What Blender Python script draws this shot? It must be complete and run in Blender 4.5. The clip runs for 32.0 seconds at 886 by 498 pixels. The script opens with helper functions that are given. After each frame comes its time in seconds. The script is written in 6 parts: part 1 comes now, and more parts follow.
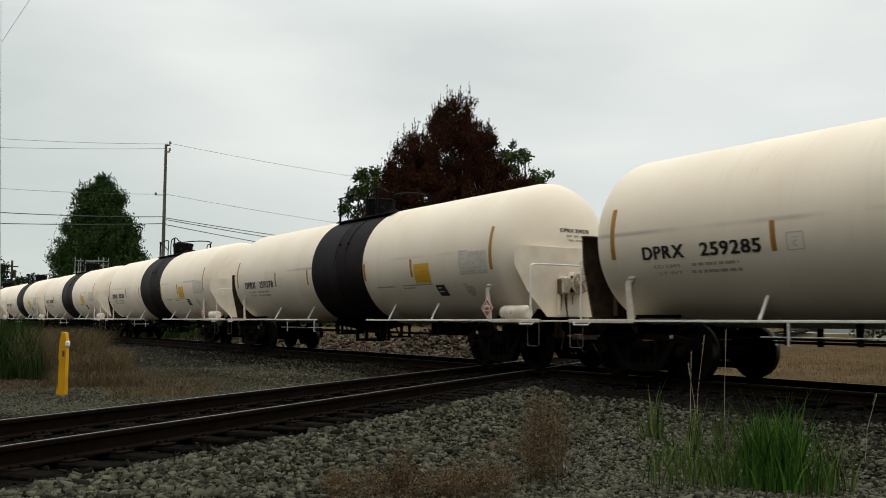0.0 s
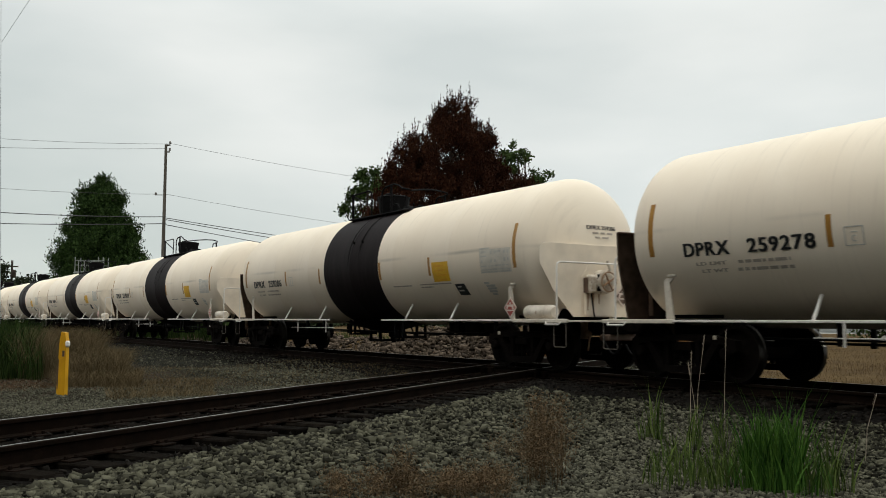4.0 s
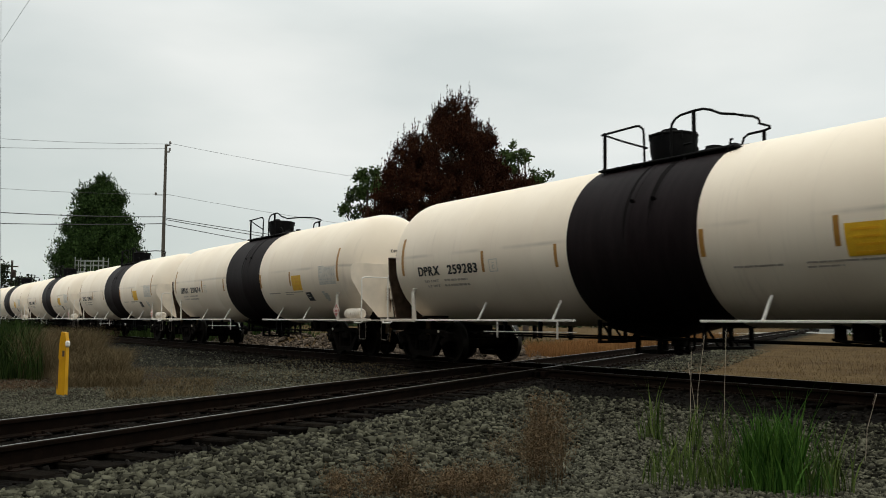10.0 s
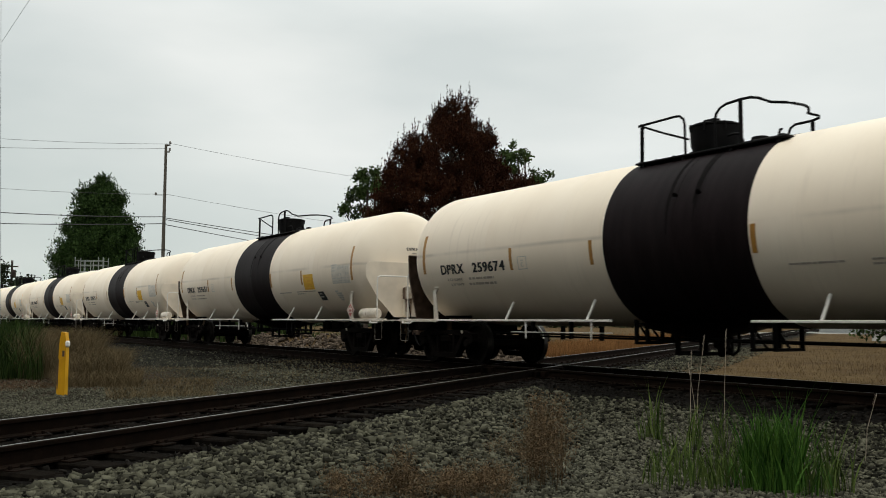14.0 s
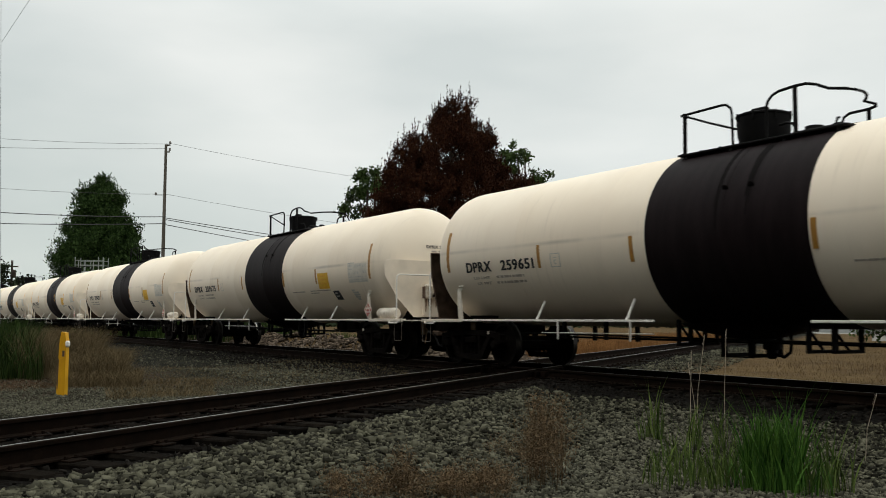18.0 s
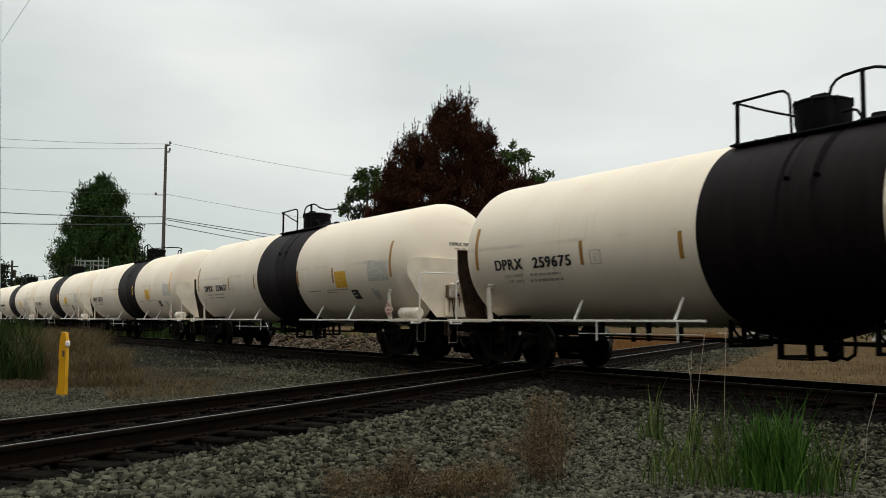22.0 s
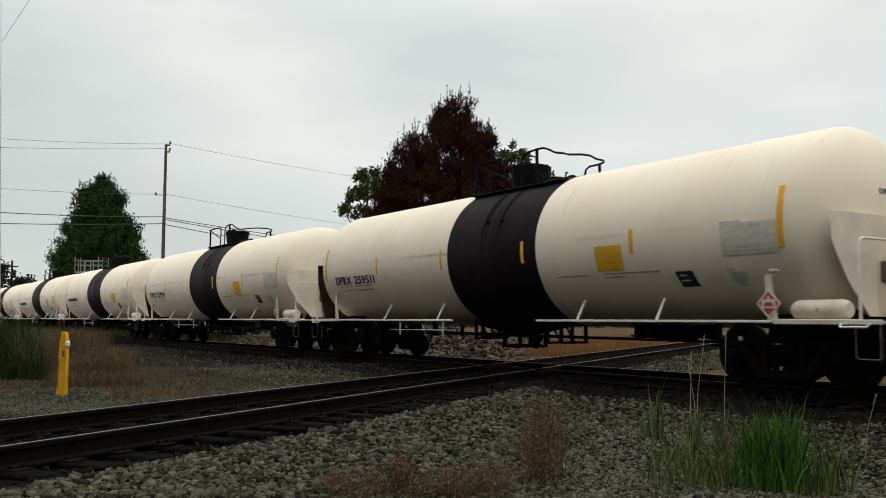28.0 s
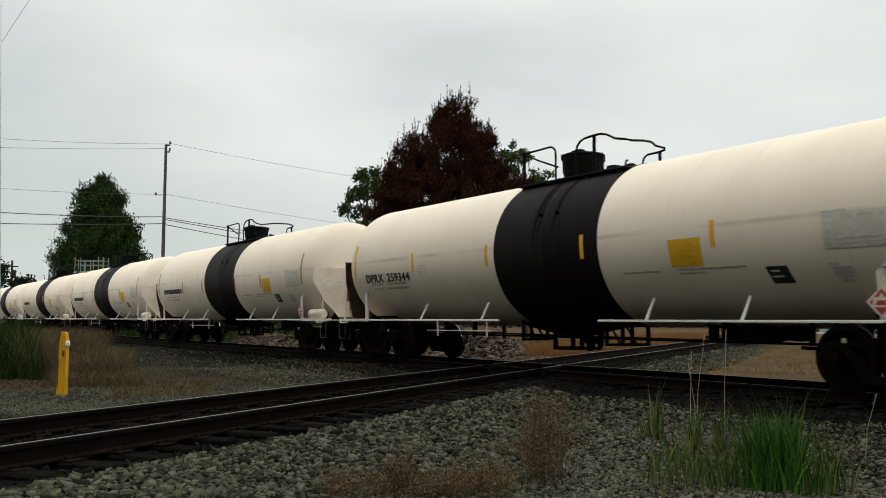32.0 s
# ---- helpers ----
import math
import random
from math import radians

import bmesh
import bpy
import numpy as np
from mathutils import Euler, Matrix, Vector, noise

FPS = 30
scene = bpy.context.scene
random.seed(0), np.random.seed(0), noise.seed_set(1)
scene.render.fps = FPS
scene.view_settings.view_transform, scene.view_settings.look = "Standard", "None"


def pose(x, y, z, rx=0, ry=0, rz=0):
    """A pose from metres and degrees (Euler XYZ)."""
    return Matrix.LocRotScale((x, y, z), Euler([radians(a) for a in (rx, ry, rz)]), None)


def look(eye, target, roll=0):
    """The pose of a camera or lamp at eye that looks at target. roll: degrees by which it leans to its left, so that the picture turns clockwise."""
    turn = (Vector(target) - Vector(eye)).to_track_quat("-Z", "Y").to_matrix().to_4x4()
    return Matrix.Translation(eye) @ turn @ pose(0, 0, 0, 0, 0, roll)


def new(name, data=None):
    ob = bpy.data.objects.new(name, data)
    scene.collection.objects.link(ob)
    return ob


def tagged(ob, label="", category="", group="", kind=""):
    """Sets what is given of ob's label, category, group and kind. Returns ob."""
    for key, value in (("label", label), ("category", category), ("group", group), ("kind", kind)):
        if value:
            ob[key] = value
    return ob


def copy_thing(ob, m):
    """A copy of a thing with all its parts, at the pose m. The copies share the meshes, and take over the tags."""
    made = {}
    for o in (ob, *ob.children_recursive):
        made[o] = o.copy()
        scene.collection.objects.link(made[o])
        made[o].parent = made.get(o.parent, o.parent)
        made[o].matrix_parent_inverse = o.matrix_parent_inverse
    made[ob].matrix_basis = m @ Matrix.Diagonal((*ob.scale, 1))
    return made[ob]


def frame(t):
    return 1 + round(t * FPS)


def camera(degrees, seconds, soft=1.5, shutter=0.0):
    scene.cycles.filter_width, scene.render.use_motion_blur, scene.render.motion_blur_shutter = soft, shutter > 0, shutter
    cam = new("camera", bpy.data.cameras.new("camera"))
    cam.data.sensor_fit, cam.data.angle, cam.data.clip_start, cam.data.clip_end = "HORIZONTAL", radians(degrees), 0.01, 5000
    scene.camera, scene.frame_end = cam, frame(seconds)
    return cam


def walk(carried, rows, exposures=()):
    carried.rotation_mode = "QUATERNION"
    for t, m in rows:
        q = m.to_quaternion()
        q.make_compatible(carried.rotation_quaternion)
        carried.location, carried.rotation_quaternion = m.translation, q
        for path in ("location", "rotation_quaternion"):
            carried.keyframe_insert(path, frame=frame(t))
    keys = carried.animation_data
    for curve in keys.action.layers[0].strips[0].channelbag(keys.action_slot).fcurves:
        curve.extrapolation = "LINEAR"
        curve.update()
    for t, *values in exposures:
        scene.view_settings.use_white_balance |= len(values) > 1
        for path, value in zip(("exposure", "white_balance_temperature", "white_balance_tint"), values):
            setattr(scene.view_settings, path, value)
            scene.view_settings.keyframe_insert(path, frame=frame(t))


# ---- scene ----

# ---- camera: still, on a stand beside the diamond crossing ----
cam = camera(51.09, 32.0, soft=0.95, shutter=0.25)
EYE = Vector((0.0, -12.411, 0.945))
AIM = EYE + Vector((-0.84045, 0.53636, 0.07712))
walk(cam, [(0.0, look(EYE, AIM, 0.2645)), (32.0, look(EYE, AIM, 0.2645))], exposures=[(0.0, 0.0), (32.0, 0.0)])

# ---- overcast sky and soft sun ----
SUN_UP, SUN_FROM = radians(72), radians(150)   # height, and bearing from +y clockwise


def make_world():
    w = bpy.data.worlds.new("overcast_sky")
    scene.world = w
    w.use_nodes = True
    n, l = w.node_tree.nodes, w.node_tree.links
    n.clear()
    sky = n.new("ShaderNodeTexSky")
    sky.sky_type, sky.sun_disc = "NISHITA", False
    sky.sun_elevation, sky.sun_rotation = SUN_UP, SUN_FROM
    dim = n.new("ShaderNodeVectorMath")
    dim.operation = "SCALE"
    dim.inputs["Scale"].default_value = 0.10
    l.new(sky.outputs[0], dim.inputs[0])
    co = n.new("ShaderNodeTexCoord")
    mp = n.new("ShaderNodeMapping")
    mp.inputs["Scale"].default_value = (1.0, 1.0, 3.2)
    l.new(co.outputs["Generated"], mp.inputs[0])
    cl = n.new("ShaderNodeTexNoise")
    cl.inputs["Scale"].default_value = 2.3
    cl.inputs["Detail"].default_value = 5
    cl.inputs["Roughness"].default_value = 0.45
    l.new(mp.outputs[0], cl.inputs["Vector"])
    ramp = n.new("ShaderNodeValToRGB")
    ramp.color_ramp.elements[0].position = 0.34
    ramp.color_ramp.elements[1].position = 0.66
    ramp.color_ramp.elements[0].color = (0.688, 0.735, 0.715, 1)
    ramp.color_ramp.elements[1].color = (0.888, 0.908, 0.872, 1)
    l.new(cl.outputs[0], ramp.inputs[0])
    mix = n.new("ShaderNodeMix")
    mix.data_type = "RGBA"
    mix.inputs[0].default_value = 0.93
    l.new(dim.outputs[0], mix.inputs[6])
    l.new(ramp.outputs[0], mix.inputs[7])
    # an overcast sky is brighter overhead than near the horizon
    sep = n.new("ShaderNodeSeparateXYZ")
    l.new(co.outputs["Generated"], sep.inputs[0])
    rise = n.new("ShaderNodeMapRange")
    for i, val in enumerate((0.30, 1.0, 1.0, 2.35), 1):
        rise.inputs[i].default_value = val
    l.new(sep.outputs[2], rise.inputs[0])
    # heavier cloud low down in the west
    west = n.new("ShaderNodeMapRange")
    for i, val in enumerate((0.89, 1.0, 0.0, 0.34), 1):
        west.inputs[i].default_value = val
    dot = n.new("ShaderNodeVectorMath")
    dot.operation = "DOT_PRODUCT"
    dot.inputs[1].default_value = (-0.98, 0.10, -0.16)
    l.new(co.outputs["Generated"], dot.inputs[0])
    l.new(dot.outputs["Value"], west.inputs[0])
    grey = n.new("ShaderNodeMix")
    grey.data_type, grey.blend_type = "RGBA", "MULTIPLY"
    grey.inputs[7].default_value = (0.0, 0.16, 0.14, 1)
    l.new(west.outputs[0], grey.inputs[0])
    # thinner, brighter cloud low down in the north
    north = n.new("ShaderNodeMapRange")
    for i, val in enumerate((0.93, 1.0, 0.0, 0.09), 1):
        north.inputs[i].default_value = val
    dot2 = n.new("ShaderNodeVectorMath")
    dot2.operation = "DOT_PRODUCT"
    dot2.inputs[1].default_value = (-0.60, 0.80, -0.10)
    l.new(co.outputs["Generated"], dot2.inputs[0])
    l.new(dot2.outputs["Value"], north.inputs[0])
    thin = n.new("ShaderNodeMix")
    thin.data_type, thin.blend_type = "RGBA", "ADD"
    thin.inputs[7].default_value = (1.0, 0.98, 0.95, 1)
    l.new(north.outputs[0], thin.inputs[0])
    l.new(mix.outputs[2], thin.inputs[6])
    l.new(thin.outputs[2], grey.inputs[6])
    bg = n.new("ShaderNodeBackground")
    l.new(grey.outputs[2], bg.inputs[0])
    l.new(rise.outputs[0], bg.inputs[1])
    out = n.new("ShaderNodeOutputWorld")
    l.new(bg.outputs[0], out.inputs[0])


make_world()
sun = new("sun", bpy.data.lights.new("sun", "SUN"))
sun.data.energy, sun.data.angle, sun.data.color = 0.75, radians(35), (1.0, 0.95, 0.88)
sun.matrix_world = look((0, 0, 0), (-math.sin(SUN_FROM) * math.cos(SUN_UP), -math.cos(SUN_FROM) * math.cos(SUN_UP), -math.sin(SUN_UP)))


# ---- materials ----
def material(name, base, other, rough=0.7, scale=6.0, metal=0.0, bump=0.2, fine=60.0, spots=None, spot_at=0.62, vary=0.0, tint=None,
             stretch=(1, 1, 1), dist=0.01, spec=0.35):
    """base and other are mixed by a broad noise; spots (a colour) show above spot_at of a second noise; vary: change from object to object."""
    m = bpy.data.materials.new(name)
    m.use_nodes = True
    n, l = m.node_tree.nodes, m.node_tree.links
    b = n["Principled BSDF"]
    b.inputs["Roughness"].default_value, b.inputs["Metallic"].default_value = rough, metal
    b.inputs["Specular IOR Level"].default_value = spec
    co = n.new("ShaderNodeTexCoord")
    mp = n.new("ShaderNodeMapping")
    mp.inputs["Scale"].default_value = stretch
    l.new(co.outputs["Object"], mp.inputs[0])

    def noise_node(s, detail=6.0):
        k = n.new("ShaderNodeTexNoise")
        k.inputs["Scale"].default_value, k.inputs["Detail"].default_value = s, detail
        l.new(mp.outputs[0], k.inputs["Vector"])
        return k

    def mixed(fac, a, c):
        k = n.new("ShaderNodeMix")
        k.data_type = "RGBA"
        for sock, val in ((k.inputs[0], fac), (k.inputs[6], a), (k.inputs[7], c)):
            if isinstance(val, tuple):
                sock.default_value = (*val, 1)
            elif isinstance(val, float):
                sock.default_value = val
            else:
                l.new(val, sock)
        return k.outputs[2]

    def ramp(src, lo, hi):
        k = n.new("ShaderNodeMapRange")
        k.inputs[1].default_value, k.inputs[2].default_value = lo, hi
        l.new(src, k.inputs[0])
        return k.outputs[0]

    broad, grain = noise_node(scale), noise_node(fine, 4.0)
    colour = mixed(ramp(broad.outputs[0], 0.35, 0.65), base, other)
    colour = mixed(ramp(grain.outputs[0], 0.30, 0.75), colour, mixed(0.35, colour, tuple(c * 0.45 for c in base)))
    if spots:
        k = noise_node(scale * 2.7)
        colour = mixed(ramp(k.outputs[0], spot_at, spot_at + 0.10), colour, spots)
    if vary:
        info = n.new("ShaderNodeObjectInfo")
        hsv = n.new("ShaderNodeHueSaturation")
        l.new(ramp_between(n, l, info.outputs["Random"], 1 - vary, 1 + vary), hsv.inputs["Value"])
        l.new(colour, hsv.inputs["Color"])
        colour = hsv.outputs[0]
    l.new(colour, b.inputs["Base Color"])
    if bump:
        k = n.new("ShaderNodeBump")
        k.inputs["Strength"].default_value, k.inputs["Distance"].default_value = bump, dist
        l.new(grain.outputs[0], k.inputs["Height"])
        l.new(k.outputs[0], b.inputs["Normal"])
    return m


def ramp_between(n, l, src, lo, hi):
    k = n.new("ShaderNodeMapRange")
    k.inputs[3].default_value, k.inputs[4].default_value = lo, hi
    l.new(src, k.inputs[0])
    return k.outputs[0]


def island_material(name, dark, light, rough=0.9, spec=0.05, low=0.0):
    """Colour that changes from piece to piece of a joined mesh."""
    m = bpy.data.materials.new(name)
    m.use_nodes = True
    n, l = m.node_tree.nodes, m.node_tree.links
    b = n["Principled BSDF"]
    b.inputs["Roughness"].default_value = rough
    b.inputs["Specular IOR Level"].default_value = spec
    g = n.new("ShaderNodeNewGeometry")
    r = n.new("ShaderNodeValToRGB")
    r.color_ramp.elements[0].color, r.color_ramp.elements[1].color = (*dark, 1), (*light, 1)
    r.color_ramp.elements[0].position = low
    l.new(g.outputs["Random Per Island"], r.inputs[0])
    co = n.new("ShaderNodeTexCoord")
    k = n.new("ShaderNodeTexNoise")
    k.inputs["Scale"].default_value = 40.0
    l.new(co.outputs["Object"], k.inputs["Vector"])
    mul = n.new("ShaderNodeMix")
    mul.data_type, mul.blend_type = "RGBA", "MULTIPLY"
    mul.inputs[0].default_value = 0.6
    l.new(r.outputs[0], mul.inputs[6])
    l.new(k.outputs[1], mul.inputs[7])
    gain = n.new("ShaderNodeHueSaturation")
    gain.inputs["Value"].default_value = 1.35
    gain.inputs["Saturation"].default_value = 0.95
    l.new(r.outputs[0], gain.inputs["Color"])
    l.new(gain.outputs[0], b.inputs["Base Color"])
    bump = n.new("ShaderNodeBump")
    bump.inputs["Strength"].default_value, bump.inputs["Distance"].default_value = 0.3, 0.01
    l.new(k.outputs[0], bump.inputs["Height"])
    l.new(bump.outputs[0], b.inputs["Normal"])
    return m


def tank_paint():
    """Off-white tank paint with a long grime line, faint runs and dust towards the belly seam."""
    m = bpy.data.materials.new("tank_paint")
    m.use_nodes = True
    n, l = m.node_tree.nodes, m.node_tree.links
    b = n["Principled BSDF"]
    b.inputs["Roughness"].default_value = 0.5
    b.inputs["Specular IOR Level"].default_value = 0.2
    co = n.new("ShaderNodeTexCoord")
    info = n.new("ShaderNodeObjectInfo")
    shift = n.new("ShaderNodeVectorMath")
    shift.operation = "ADD"
    big = n.new("ShaderNodeVectorMath")
    big.operation = "SCALE"
    big.inputs["Scale"].default_value = 40
    l.new(info.outputs["Random"], big.inputs[0])
    l.new(co.outputs["Object"], shift.inputs[0])
    l.new(big.outputs[0], shift.inputs[1])

    def noise_of(scale, stretch, detail=5.0):
        mp = n.new("ShaderNodeMapping")
        mp.inputs["Scale"].default_value = stretch
        l.new(shift.outputs[0], mp.inputs[0])
        k = n.new("ShaderNodeTexNoise")
        k.inputs["Scale"].default_value, k.inputs["Detail"].default_value = scale, detail
        l.new(mp.outputs[0], k.inputs["Vector"])
        return k.outputs[0]

    def mr(src, a, c, lo=0.0, hi=1.0):
        k = n.new("ShaderNodeMapRange")
        for i, val in enumerate((a, c, lo, hi), 1):
            k.inputs[i].default_value = val
        l.new(src, k.inputs[0])
        return k.outputs[0]

    def op(kind, a, c):
        k = n.new("ShaderNodeMath")
        k.operation = kind
        for i, val in enumerate((a, c)):
            if isinstance(val, float):
                k.inputs[i].default_value = val
            else:
                l.new(val, k.inputs[i])
        return k.outputs[0]

    def blend(fac, a, c):
        k = n.new("ShaderNodeMix")
        k.data_type = "RGBA"
        l.new(fac, k.inputs[0])
        for sock, val in ((k.inputs[6], a), (k.inputs[7], c)):
            if isinstance(val, tuple):
                sock.default_value = (*val, 1)
            else:
                l.new(val, sock)
        return k.outputs[2]

    sep = n.new("ShaderNodeSeparateXYZ")
    l.new(co.outputs["Object"], sep.inputs[0])
    wob = op("MULTIPLY", op("SUBTRACT", noise_of(0.5, (1, 0.2, 0.2)), 0.5), 0.035)
    off = op("ABSOLUTE", op("ADD", op("SUBTRACT", sep.outputs[2], 2.40), wob), 0.0)
    line = op("MULTIPLY", mr(off, 0.055, 0.004), mr(noise_of(0.55, (1, 0.1, 0.1)), 0.42, 0.66, 0.0, 0.42))
    runs = op("MULTIPLY", mr(noise_of(3.0, (4.0, 0.3, 0.3)), 0.56, 0.75, 0.0, 0.32), mr(noise_of(0.5, (1, 1, 1)), 0.4, 0.7))
    broad = mr(noise_of(0.9, (1, 1, 1)), 0.35, 0.7)
    col = blend(broad, (0.80, 0.70, 0.565), (0.75, 0.645, 0.51))
    col = blend(runs, col, (0.40, 0.33, 0.26))
    col = blend(line, col, (0.10, 0.085, 0.07))
    seam = mr(op("ABSOLUTE", op("SUBTRACT", op("FRACT", op("MULTIPLY", op("ADD", sep.outputs[0], 30.0), 0.4), 0.0), 0.5), 0.0), 0.006, 0.0, 0.0, 0.10)
    col = blend(seam, col, (0.35, 0.30, 0.25))
    l.new(col, b.inputs["Base Color"])
    bump = n.new("ShaderNodeBump")
    bump.inputs["Strength"].default_value, bump.inputs["Distance"].default_value = 0.12, 0.02
    l.new(noise_of(2.0, (1, 1, 1)), bump.inputs["Height"])
    l.new(bump.outputs[0], b.inputs["Normal"])
    return m


